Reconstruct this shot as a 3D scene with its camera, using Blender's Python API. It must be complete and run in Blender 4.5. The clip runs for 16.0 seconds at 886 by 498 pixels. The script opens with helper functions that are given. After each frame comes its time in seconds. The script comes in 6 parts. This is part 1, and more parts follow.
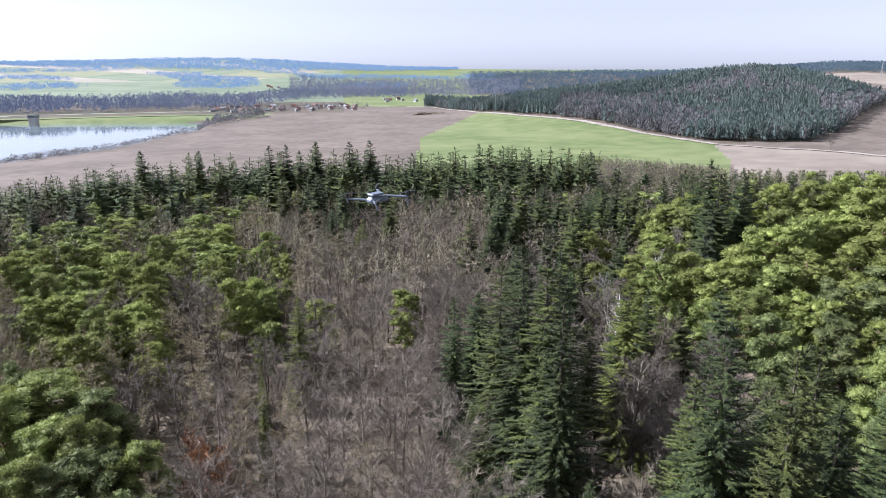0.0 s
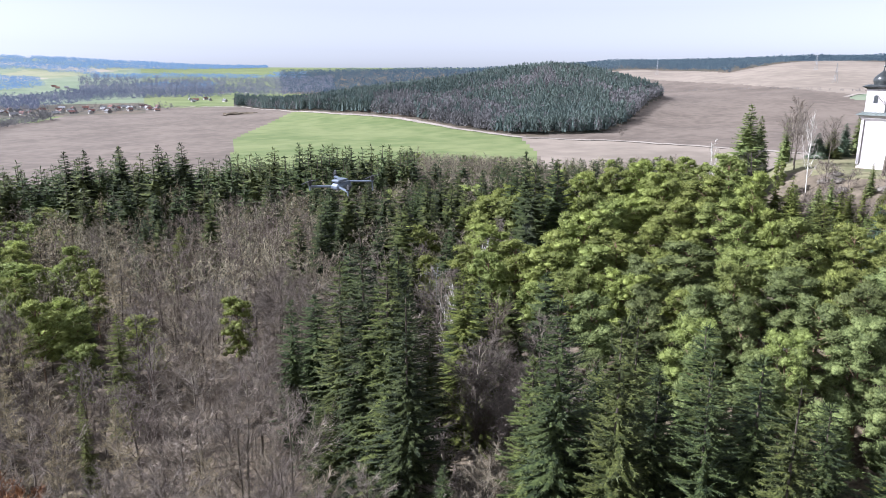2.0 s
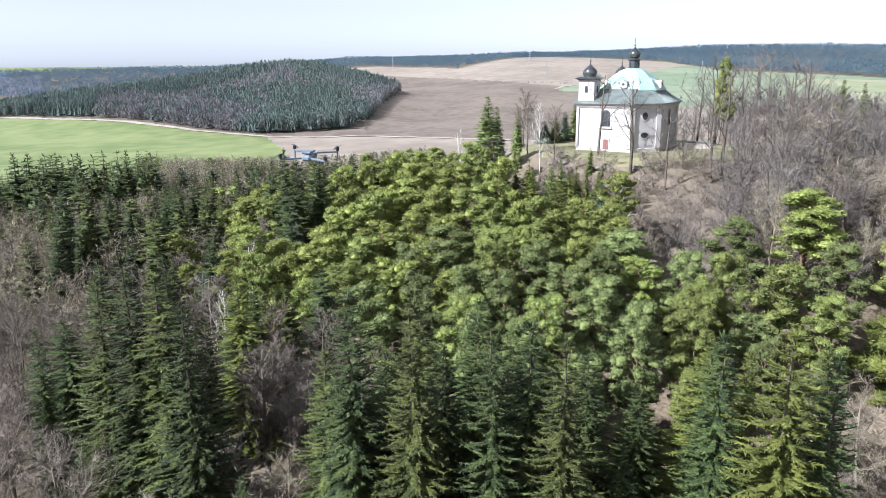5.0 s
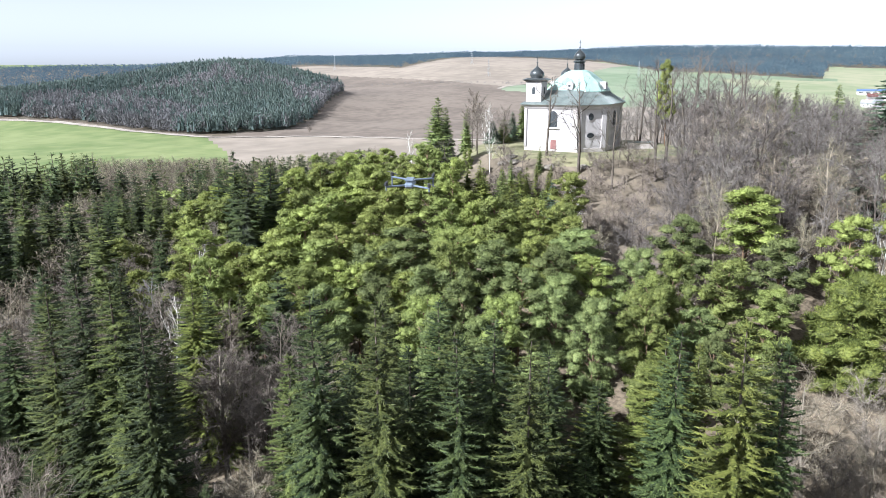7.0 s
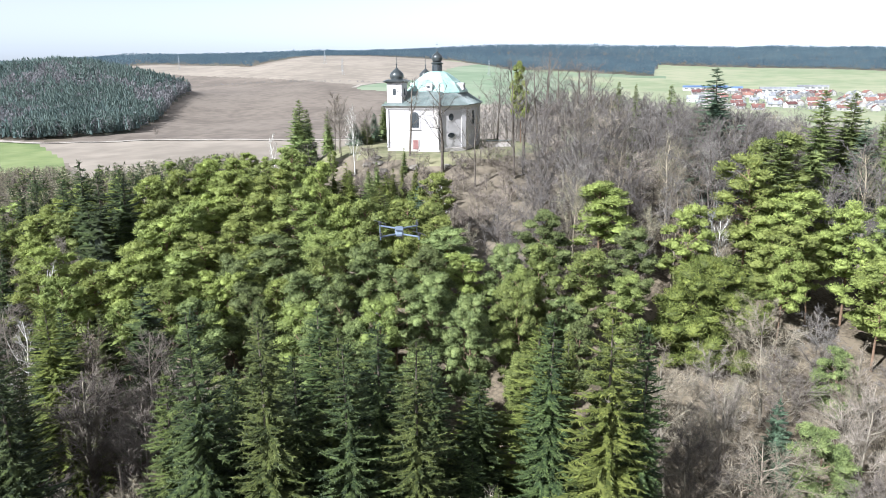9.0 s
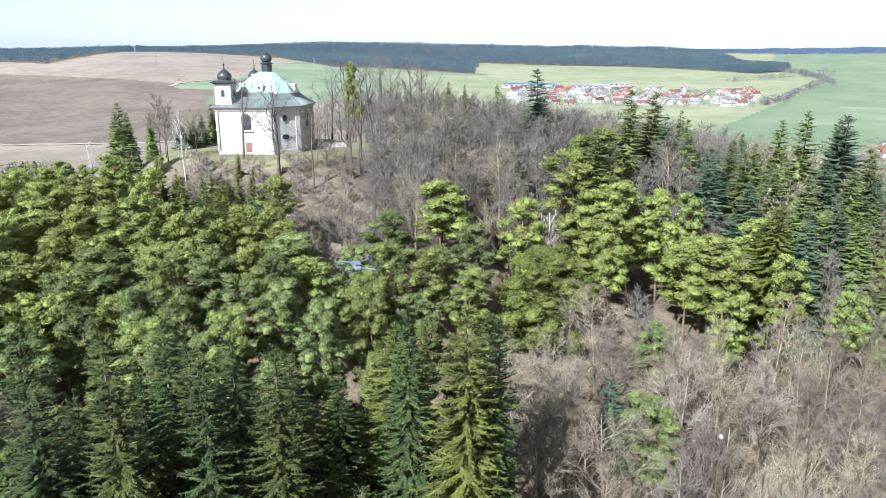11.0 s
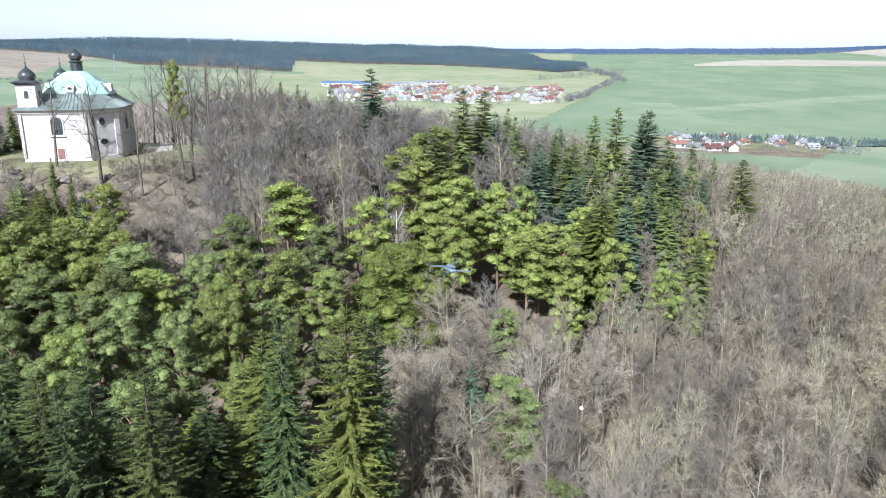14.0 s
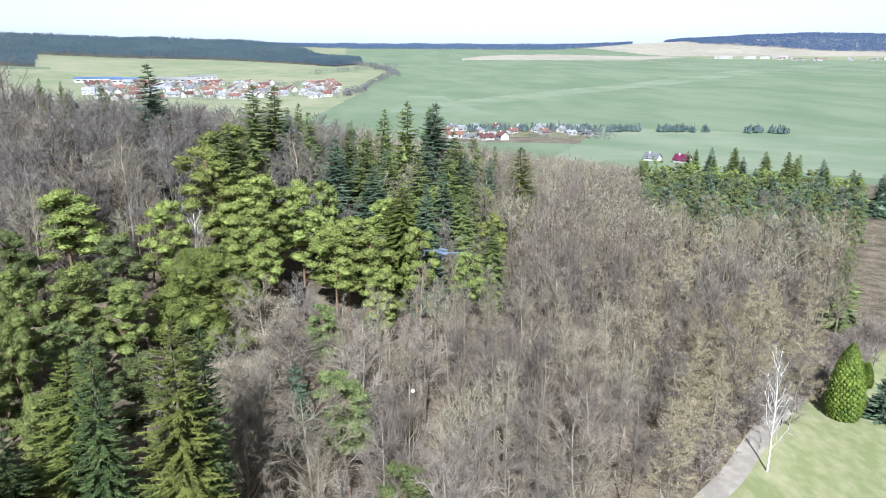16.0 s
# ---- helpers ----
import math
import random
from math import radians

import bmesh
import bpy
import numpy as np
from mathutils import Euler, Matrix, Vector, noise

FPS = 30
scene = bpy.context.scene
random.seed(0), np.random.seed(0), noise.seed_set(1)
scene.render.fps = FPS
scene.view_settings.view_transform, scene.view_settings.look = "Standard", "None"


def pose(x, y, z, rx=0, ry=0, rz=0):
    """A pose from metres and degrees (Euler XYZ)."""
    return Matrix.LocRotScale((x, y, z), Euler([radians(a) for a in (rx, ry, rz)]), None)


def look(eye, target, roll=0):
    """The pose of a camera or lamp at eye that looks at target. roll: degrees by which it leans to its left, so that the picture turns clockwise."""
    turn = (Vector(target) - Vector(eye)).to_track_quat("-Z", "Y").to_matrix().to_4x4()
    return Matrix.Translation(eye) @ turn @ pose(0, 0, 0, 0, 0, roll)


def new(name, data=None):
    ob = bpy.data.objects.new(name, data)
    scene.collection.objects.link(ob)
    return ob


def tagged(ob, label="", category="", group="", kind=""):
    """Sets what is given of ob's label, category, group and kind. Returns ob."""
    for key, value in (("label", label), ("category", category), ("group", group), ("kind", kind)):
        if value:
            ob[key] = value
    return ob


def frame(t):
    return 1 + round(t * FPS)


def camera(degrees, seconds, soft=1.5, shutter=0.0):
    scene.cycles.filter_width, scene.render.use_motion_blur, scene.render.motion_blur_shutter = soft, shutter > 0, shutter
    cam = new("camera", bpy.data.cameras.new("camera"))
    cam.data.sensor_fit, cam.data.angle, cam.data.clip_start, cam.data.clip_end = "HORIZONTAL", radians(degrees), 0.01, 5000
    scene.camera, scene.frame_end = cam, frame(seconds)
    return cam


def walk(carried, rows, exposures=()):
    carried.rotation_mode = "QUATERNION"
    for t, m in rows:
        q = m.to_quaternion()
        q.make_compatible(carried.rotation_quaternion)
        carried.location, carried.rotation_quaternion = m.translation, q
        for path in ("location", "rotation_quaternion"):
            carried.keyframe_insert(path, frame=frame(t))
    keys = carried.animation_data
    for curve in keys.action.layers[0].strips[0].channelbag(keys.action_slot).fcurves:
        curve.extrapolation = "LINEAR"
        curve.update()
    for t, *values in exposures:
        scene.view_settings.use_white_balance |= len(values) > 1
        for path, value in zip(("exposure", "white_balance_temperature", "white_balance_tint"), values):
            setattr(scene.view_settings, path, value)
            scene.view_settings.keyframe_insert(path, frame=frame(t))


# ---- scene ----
cam = camera(64.2, 16.0, 0.45)
ROWS = [
    (0.0, -0.00, 0.00, 60.00, 0.00, -13.92, 0.30),
    (0.5, -0.27, 0.02, 59.97, -3.53, -13.94, 0.23),
    (1.0, -0.55, 0.03, 59.94, -6.75, -13.96, 0.21),
    (1.5, -0.82, 0.05, 59.92, -10.52, -13.99, 0.19),
    (2.0, -1.09, 0.05, 59.89, -14.67, -14.01, 0.09),
    (2.5, -1.35, 0.06, 59.86, -18.63, -14.06, 0.01),
    (3.0, -1.62, 0.08, 59.82, -22.28, -14.11, -0.08),
    (3.5, -1.90, 0.11, 59.78, -25.78, -14.14, -0.06),
    (4.0, -2.20, 0.14, 59.74, -29.15, -14.19, -0.12),
    (4.5, -2.49, 0.17, 59.71, -32.46, -14.24, -0.36),
    (7.0, -4.02, 0.60, 60.01, -39.49, -14.35, -0.33),
    (7.5, -4.32, 0.68, 60.14, -41.54, -14.39, -0.25),
    (8.0, -4.64, 0.75, 60.27, -45.72, -14.46, -0.41),
    (8.5, -4.96, 0.83, 60.41, -48.33, -14.51, -0.44),
    (9.0, -5.27, 0.90, 60.59, -50.95, -14.55, -0.44),
    (9.5, -5.59, 0.98, 60.76, -54.86, -14.62, -0.46),
    (10.0, -5.93, 1.07, 60.92, -59.57, -14.75, -0.43),
    (12.5, -7.52, 2.38, 61.36, -69.37, -14.84, 0.01),
    (13.0, -7.78, 2.86, 61.39, -72.73, -14.90, 0.05),
    (13.5, -8.03, 3.36, 61.42, -75.94, -14.94, 0.06),
    (14.0, -8.28, 3.88, 61.44, -79.09, -15.00, 0.08),
    (14.5, -8.52, 4.44, 61.46, -82.29, -15.08, 0.13),
    (15.0, -8.75, 5.03, 61.49, -86.65, -15.16, 0.23),
    (15.5, -8.98, 5.66, 61.51, -91.71, -15.29, 0.18),
    (16.0, -9.19, 6.31, 61.53, -96.73, -15.39, 0.21),
]
# seconds, place, heading, pitch, lean; the pose turns the head before it tips
walk(cam, [(t, pose(x, y, z, 0, 0, yaw) @ pose(0, 0, 0, 90 + pitch) @ pose(0, 0, 0, 0, 0, lean)) for t, x, y, z, yaw, pitch, lean in ROWS],
     [(0.0, 1.29, 5450, 18), (7.0, 1.5, 5500, 10), (12.5, 1.38, 5400, 8), (16.0, 1.23, 5350, 8)])

# ---- sky and sun ----
SUN_AZ, SUN_EL = -81.0, 38.0
world = bpy.data.worlds.new("sky")
scene.world = world
world.use_nodes = True
wn = world.node_tree
sky = wn.nodes.new("ShaderNodeTexSky")
sky.sky_type, sky.sun_disc = "NISHITA", False
sky.sun_elevation, sky.sun_rotation = radians(SUN_EL), radians(SUN_AZ)
sky.air_density, sky.dust_density, sky.ozone_density = 1.0, 0.8, 0.6
haze = wn.nodes.new("ShaderNodeHueSaturation")  # thin white haze over the whole sky
haze.inputs["Saturation"].default_value = 0.04
wn.links.new(sky.outputs[0], haze.inputs["Color"])
wn.links.new(haze.outputs[0], wn.nodes["Background"].inputs[0])
wn.nodes["Background"].inputs[1].default_value = 0.065
sun = new("sun", bpy.data.lights.new("sun", "SUN"))
sun.data.energy, sun.data.angle, sun.data.color = 5.0, radians(0.6), (1.0, 0.95, 0.87)
sun_dir = Vector((math.sin(radians(SUN_AZ)) * math.cos(radians(SUN_EL)), math.cos(radians(SUN_AZ)) * math.cos(radians(SUN_EL)), math.sin(radians(SUN_EL))))
sun.matrix_world = look(sun_dir * 400, (0, 0, 0))


# ---- materials ----
def material(name, dark, light, scale=1.0, rough=0.85, bump=0.0, metal=0.0, island=0.0, per_object=0.0, through_light=0.0, coarse=0.15, stretch=(1, 1, 1), spec=0.3, glow=None):
    """Two tones mixed by noise at two scales; island and per_object vary the brightness by piece and by thing."""
    m = bpy.data.materials.new(name)
    m.use_nodes = True
    nt = m.node_tree
    bsdf = nt.nodes["Principled BSDF"]
    bsdf.inputs["Roughness"].default_value, bsdf.inputs["Metallic"].default_value = rough, metal
    bsdf.inputs["Specular IOR Level"].default_value = spec
    co = nt.nodes.new("ShaderNodeTexCoord")
    mp = nt.nodes.new("ShaderNodeMapping")
    mp.inputs["Scale"].default_value = stretch
    nt.links.new(co.outputs["Object"], mp.inputs[0])
    fine, broad = nt.nodes.new("ShaderNodeTexNoise"), nt.nodes.new("ShaderNodeTexNoise")
    fine.inputs["Scale"].default_value, broad.inputs["Scale"].default_value = scale, scale * coarse
    fine.inputs["Detail"].default_value, broad.inputs["Detail"].default_value = 5, 3
    add = nt.nodes.new("ShaderNodeMath")
    add.operation = "ADD"
    for n, k in ((fine, 0), (broad, 1)):
        nt.links.new(mp.outputs[0], n.inputs["Vector"])
        nt.links.new(n.outputs["Fac"], add.inputs[k])
    rng = nt.nodes.new("ShaderNodeMapRange")
    rng.inputs[1].default_value, rng.inputs[2].default_value = 0.82, 1.18
    nt.links.new(add.outputs[0], rng.inputs[0])
    mix = nt.nodes.new("ShaderNodeMix")
    mix.data_type = "RGBA"
    mix.inputs[6].default_value, mix.inputs[7].default_value = (*dark, 1), (*light, 1)
    nt.links.new(rng.outputs[0], mix.inputs[0])
    colour = mix.outputs[2]
    for amount, node, socket in ((island, "ShaderNodeNewGeometry", "Random Per Island"), (per_object, "ShaderNodeObjectInfo", "Random")):
        if amount:
            src, r2, hsv = nt.nodes.new(node), nt.nodes.new("ShaderNodeMapRange"), nt.nodes.new("ShaderNodeHueSaturation")
            r2.inputs[3].default_value, r2.inputs[4].default_value = 1 - amount, 1 + amount
            nt.links.new(src.outputs[socket], r2.inputs[0])
            nt.links.new(r2.outputs[0], hsv.inputs["Value"])
            if node == "ShaderNodeObjectInfo":
                r3 = nt.nodes.new("ShaderNodeMapRange")
                r3.inputs[3].default_value, r3.inputs[4].default_value = 0.5 - amount * 0.03, 0.5 + amount * 0.03
                nt.links.new(src.outputs[socket], r3.inputs[0])
                nt.links.new(r3.outputs[0], hsv.inputs["Hue"])
            nt.links.new(colour, hsv.inputs["Color"])
            colour = hsv.outputs[0]
    nt.links.new(colour, bsdf.inputs["Base Color"])
    if glow:
        bsdf.inputs["Emission Color"].default_value, bsdf.inputs["Emission Strength"].default_value = (*glow[:3], 1), glow[3]
    if bump:
        b = nt.nodes.new("ShaderNodeBump")
        b.inputs["Strength"].default_value, b.inputs["Distance"].default_value = 0.6, bump
        nt.links.new(fine.outputs["Fac"], b.inputs["Height"])
        nt.links.new(b.outputs[0], bsdf.inputs["Normal"])
    if through_light:
        tr, sh = nt.nodes.new("ShaderNodeBsdfTranslucent"), nt.nodes.new("ShaderNodeMixShader")
        nt.links.new(colour, tr.inputs[0])
        sh.inputs[0].default_value = through_light
        nt.links.new(bsdf.outputs[0], sh.inputs[1])
        nt.links.new(tr.outputs[0], sh.inputs[2])
        nt.links.new(sh.outputs[0], nt.nodes["Material Output"].inputs[0])
    return m


M = {
    "forest_floor": material("forest_floor", (0.06, 0.046, 0.03), (0.175, 0.138, 0.095), 2.6, bump=0.12, coarse=0.12),
    "lawn": material("lawn", (0.10, 0.105, 0.048), (0.205, 0.185, 0.105), 0.5, bump=0.06),
    "bare_earth": material("bare_earth", (0.085, 0.068, 0.047), (0.17, 0.138, 0.10), 0.7, bump=0.1),
    "plough": material("plough", (0.105, 0.083, 0.066), (0.155, 0.125, 0.10), 0.12, bump=0.1),
    "plough_pale": material("plough_pale", (0.175, 0.145, 0.115), (0.24, 0.20, 0.16), 0.05, bump=0.1, coarse=0.2),
    "meadow": material("meadow", (0.10, 0.132, 0.042), (0.16, 0.184, 0.072), 0.06, bump=0.05),
    "thin_crop": material("thin_crop", (0.125, 0.165, 0.098), (0.185, 0.21, 0.14), 0.02, bump=0.05, coarse=0.4),
    "wheat": material("wheat", (0.112, 0.15, 0.086), (0.152, 0.184, 0.114), 0.012, bump=0.05, coarse=0.35, stretch=(1, 2, 1)),
    "stubble": material("stubble", (0.16, 0.185, 0.10), (0.235, 0.23, 0.145), 0.03, bump=0.05),
    "straw": material("straw", (0.25, 0.225, 0.18), (0.32, 0.285, 0.23), 0.03),
    "wood_floor": material("wood_floor", (0.05, 0.05, 0.035), (0.11, 0.085, 0.06), 0.05),
    "verge": material("verge", (0.17, 0.185, 0.08), (0.26, 0.25, 0.14), 0.6, bump=0.05, coarse=0.12, stretch=(1, 1.6, 1)),
    "track": material("track", (0.23, 0.20, 0.17), (0.33, 0.29, 0.245), 0.8, bump=0.03),
    "sand_path": material("sand_path", (0.36, 0.29, 0.21), (0.52, 0.44, 0.34), 0.6, bump=0.04),
    "spruce": material("spruce_needles", (0.016, 0.026, 0.009), (0.074, 0.095, 0.029), 5.0, 0.65, bump=0.1, island=0.35, per_object=0.25, through_light=0.08, coarse=0.15),
    "spruce_mid": material("mid_green_spruce_needles", (0.025, 0.034, 0.009), (0.096, 0.11, 0.028), 5.0, 0.65, bump=0.1, island=0.35, per_object=0.2, through_light=0.08, coarse=0.15),
    # yellow-green spruce, with sunlit brightness put into its tone as well
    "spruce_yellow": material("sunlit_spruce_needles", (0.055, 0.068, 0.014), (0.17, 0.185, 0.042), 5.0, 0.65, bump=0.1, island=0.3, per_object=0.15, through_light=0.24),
    "spruce_blue": material("blue_spruce_needles", (0.045, 0.068, 0.042), (0.12, 0.158, 0.095), 1.2, 0.6, island=0.4, per_object=0.2, through_light=0.2),
    # spruce needles lightened in colour to look front-lit on the ridge
    "spruce_front_lit": material("front_lit_spruce_needles", (0.062, 0.084, 0.026), (0.20, 0.23, 0.074), 4.0, 0.65, island=0.3, per_object=0.25, through_light=0.22),
    # pine tones carry the light: a lit copy farther off, a dimmed one near
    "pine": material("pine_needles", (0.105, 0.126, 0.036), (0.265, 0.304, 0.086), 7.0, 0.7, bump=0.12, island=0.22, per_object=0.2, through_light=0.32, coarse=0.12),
    "pine_lit": material("lit_yellow_green_pine_needles", (0.128, 0.15, 0.039), (0.302, 0.338, 0.09), 7.0, 0.7, bump=0.12, island=0.22, per_object=0.2, through_light=0.35, coarse=0.12),
    "pine_blue_dim": material("dimmed_bluish_pine_needles", (0.066, 0.084, 0.028), (0.19, 0.22, 0.076), 7.0, 0.7, bump=0.12, island=0.25, per_object=0.25, through_light=0.2, coarse=0.12),
    "twig": material("bare_twigs", (0.128, 0.104, 0.076), (0.26, 0.217, 0.162), 0.6, 0.9, island=0.4, per_object=0.35),
    "twig_violet": material("violet_twigs", (0.135, 0.11, 0.092), (0.268, 0.224, 0.186), 0.6, 0.9, island=0.4, per_object=0.3),
    "twig_tan": material("tan_twigs", (0.165, 0.145, 0.10), (0.31, 0.275, 0.19), 0.6, 0.9, island=0.4, per_object=0.3),
    "larch_twig": material("straw_coloured_twigs", (0.20, 0.165, 0.095), (0.36, 0.305, 0.19), 0.6, 0.9, island=0.4, per_object=0.2),
    # grey bark whose sunlit paleness is put into the colour
    "bark_sunlit": material("sunlit_grey_bark", (0.10, 0.083, 0.063), (0.215, 0.185, 0.145), 2.0, 0.9, bump=0.02, per_object=0.3),
    "twig_pale": material("pale_twigs", (0.19, 0.17, 0.14), (0.32, 0.29, 0.245), 0.6, 0.9, island=0.4, per_object=0.25),
    "wood_haze": material("grey_brown_twigs", (0.108, 0.09, 0.075), (0.205, 0.172, 0.142), 0.4, 0.9, island=0.4, per_object=0.25),
    "thuja": material("thuja_scales", (0.055, 0.085, 0.011), (0.13, 0.168, 0.023), 4.0, 0.6, bump=0.1, island=0.25),
    "rust_leaf": material("rust_leaves", (0.13, 0.06, 0.03), (0.25, 0.13, 0.06), 0.8, 0.8, island=0.4, through_light=0.2),
    "bark": material("grey_bark", (0.055, 0.044, 0.034), (0.135, 0.112, 0.09), 2.0, 0.95, bump=0.03, per_object=0.2),
    "bark_pine": material("orange_pine_bark", (0.115, 0.072, 0.045), (0.22, 0.145, 0.095), 2.0, 0.95, bump=0.03, per_object=0.2),
    "bark_birch": material("white_birch_bark", (0.5, 0.47, 0.42), (0.78, 0.75, 0.7), 3.0, 0.8, bump=0.01),
    # haze mixed into the needle colour: far conifers paler and bluer
    "hazed_conifer": material("hazed_conifer", (0.07, 0.103, 0.10), (0.135, 0.175, 0.16), 0.03, 0.8, island=0.35, through_light=0.35),
    "far_pine": material("hazed_pine_needles", (0.062, 0.086, 0.078), (0.118, 0.15, 0.13), 0.03, 0.8, island=0.3, through_light=0.3),
    # aerial haze as a blue glow on woods that give no light
    "haze_glow_conifer": material("haze_glow_conifer", (0.036, 0.054, 0.055), (0.066, 0.09, 0.086), 0.01, 0.9, island=0.2, through_light=0.3, glow=(0.28, 0.40, 0.60, 0.10)),
    "haze_glow_hill": material("haze_glow_hill", (0.03, 0.04, 0.05), (0.045, 0.06, 0.072), 0.006, 0.9, island=0.06, through_light=0.3, glow=(0.25, 0.36, 0.66, 0.22)),
    "haze_glow_far": material("haze_glow_far", (0.05, 0.08, 0.085), (0.08, 0.115, 0.12), 0.006, 0.9, island=0.1, through_light=0.3, glow=(0.30, 0.46, 0.74, 0.34)),
    "haze_glow_bare": material("haze_glow_bare", (0.10, 0.09, 0.085), (0.18, 0.165, 0.155), 0.01, 0.9, island=0.3, glow=(0.3, 0.42, 0.7, 0.08)),
    # bare far trees, cooled and lightened in colour for haze
    "hazed_bare": material("hazed_bare_trees", (0.12, 0.118, 0.122), (0.19, 0.183, 0.186), 0.03, 0.9, island=0.25, through_light=0.3),
    "plaster": material("white_plaster", (0.395, 0.366, 0.36), (0.48, 0.447, 0.441), 0.6, 0.9, bump=0.01),
    "pilaster": material("grey_stucco", (0.40, 0.36, 0.33), (0.52, 0.47, 0.44), 1.2, 0.9, bump=0.015),
    "copper": material("green_copper_sheet", (0.21, 0.325, 0.285), (0.35, 0.445, 0.395), 0.5, 0.5, bump=0.01, spec=0.5),
    "tin": material("grey_green_roof_sheet", (0.11, 0.13, 0.122), (0.185, 0.208, 0.196), 0.6, 0.5, bump=0.01, spec=0.4),
    "slate": material("dark_dome_sheet", (0.022, 0.025, 0.026), (0.055, 0.06, 0.06), 1.0, 0.3, spec=0.5),
    "glass": material("dark_window_glass", (0.03, 0.035, 0.04), (0.07, 0.075, 0.08), 2.0, 0.12, spec=0.6),
    "red_door": material("red_painted_door", (0.15, 0.07, 0.065), (0.23, 0.115, 0.105), 3.0, 0.7),
    "white_paint": material("white_paint", (0.72, 0.7, 0.67), (0.8, 0.78, 0.75), 2.0, 0.6),
    "roof_red": material("red_tile_roof", (0.125, 0.058, 0.048), (0.19, 0.095, 0.078), 0.4, 0.8, per_object=0.4),
    "roof_grey": material("grey_roof", (0.16, 0.16, 0.17), (0.28, 0.28, 0.29), 0.4, 0.7, per_object=0.4),
    "roof_wine": material("wine_red_roof", (0.085, 0.011, 0.035), (0.13, 0.02, 0.055), 0.5, 0.5),
    "roof_blue": material("blue_sheet_roof", (0.06, 0.10, 0.2), (0.1, 0.16, 0.28), 0.4, 0.5),
    "house_wall": material("rendered_house_wall", (0.30, 0.28, 0.26), (0.42, 0.40, 0.37), 0.5, 0.9, per_object=0.25),
    "concrete": material("concrete", (0.32, 0.31, 0.29), (0.45, 0.44, 0.42), 0.4, 0.9),
    "drone_grey": material("grey_plastic", (0.08, 0.10, 0.13), (0.15, 0.18, 0.225), 6.0, 0.35, spec=0.5),
    "drone_dark": material("black_plastic", (0.02, 0.02, 0.022), (0.05, 0.05, 0.052), 6.0, 0.4),
    "rock": material("weathered_rock", (0.13, 0.115, 0.095), (0.24, 0.215, 0.18), 0.8, 0.9, bump=0.15),
    "dead_wood": material("bleached_dead_wood", (0.15, 0.145, 0.135), (0.27, 0.26, 0.245), 2.0, 0.9),
    "twig_dark": material("dark_twigs", (0.092, 0.08, 0.072), (0.18, 0.158, 0.142), 0.5, 0.9, island=0.4, per_object=0.25),
    "steel": material("galvanised_steel", (0.28, 0.29, 0.3), (0.4, 0.41, 0.42), 1.0, 0.5, metal=0.6),
    "timber": material("weathered_timber", (0.2, 0.17, 0.14), (0.34, 0.3, 0.25), 2.0, 0.9, bump=0.01),
}
water = material("lake_water", (0.12, 0.16, 0.18), (0.15, 0.19, 0.21), 0.02, 0.06, spec=0.7)
M["water"] = water


# ---- mesh helpers ----
def mesh_from(name, verts, faces, mat, smooth_faces=False):
    """A mesh from arrays; mat is one material or a list with face indices in faces' last item."""
    me = bpy.data.meshes.new(name)
    me.from_pydata([tuple(v) for v in np.asarray(verts, float).tolist()], [], faces if isinstance(faces, list) else np.asarray(faces).tolist())
    me.materials.append(mat)
    if smooth_faces:
        me.shade_smooth()
    return me


def empty(name, x, y, z, label, category, group="", kind=""):
    ob = new(name)
    ob.location = (x, y, z)
    ob.empty_display_size = 0.5
    return tagged(ob, label, category, group, kind)


def under(name, me, parent, label="", m=None):
    """Links a mesh as one part under a thing or part."""
    ob = new(name, me)
    ob.parent = parent
    if m is not None:
        ob.matrix_basis = m
    if label:
        ob["label"] = label
    return ob


def bm_mesh(name, bm, mat, smooth_faces=False):
    me = bpy.data.meshes.new(name)
    bm.to_mesh(me)
    bm.free()
    me.materials.append(mat)
    if smooth_faces:
        me.shade_smooth()
    return me


def part(name, bm, mat, parent, label="", m=None, smooth_faces=False):
    return under(name, bm_mesh(name, bm, mat, smooth_faces), parent, label, m)


def bm_box(sx, sy, sz, bevel=0.02, at=(0, 0, 0), bm=None):
    """A bevelled box with its base centre at the given place."""
    bm = bm or bmesh.new()
    got = bmesh.ops.create_cube(bm, size=1.0)
    bmesh.ops.scale(bm, vec=(sx, sy, sz), verts=got["verts"])
    bmesh.ops.translate(bm, vec=(at[0], at[1], at[2] + sz / 2), verts=got["verts"])
    if bevel:
        edges = list({e for v in got["verts"] for e in v.link_edges})
        bmesh.ops.bevel(bm, geom=edges, offset=bevel, segments=1, affect="EDGES")
    return bm


def bm_turned(profile, sides=16, bm=None, at=(0, 0, 0), twist=0.0):
    """A body of revolution from (radius, height) pairs."""
    bm = bm or bmesh.new()
    rings = []
    for rad, z in profile:
        if rad < 1e-4:
            rings.append([bm.verts.new((at[0], at[1], at[2] + z))])
        else:
            rings.append([bm.verts.new((at[0] + rad * math.cos(twist + 2 * math.pi * k / sides), at[1] + rad * math.sin(twist + 2 * math.pi * k / sides), at[2] + z)) for k in range(sides)])
    for a, b in zip(rings, rings[1:]):
        for k in range(sides):
            q = [a[k % len(a)], a[(k + 1) % len(a)], b[(k + 1) % len(b)], b[k % len(b)]]
            q = [v for i, v in enumerate(q) if v not in q[:i]]
            if len(q) > 2:
                bm.faces.new(q)
    if len(rings[0]) > 1:
        bm.faces.new(rings[0][::-1])
    if len(rings[-1]) > 1:
        bm.faces.new(rings[-1])
    return bm


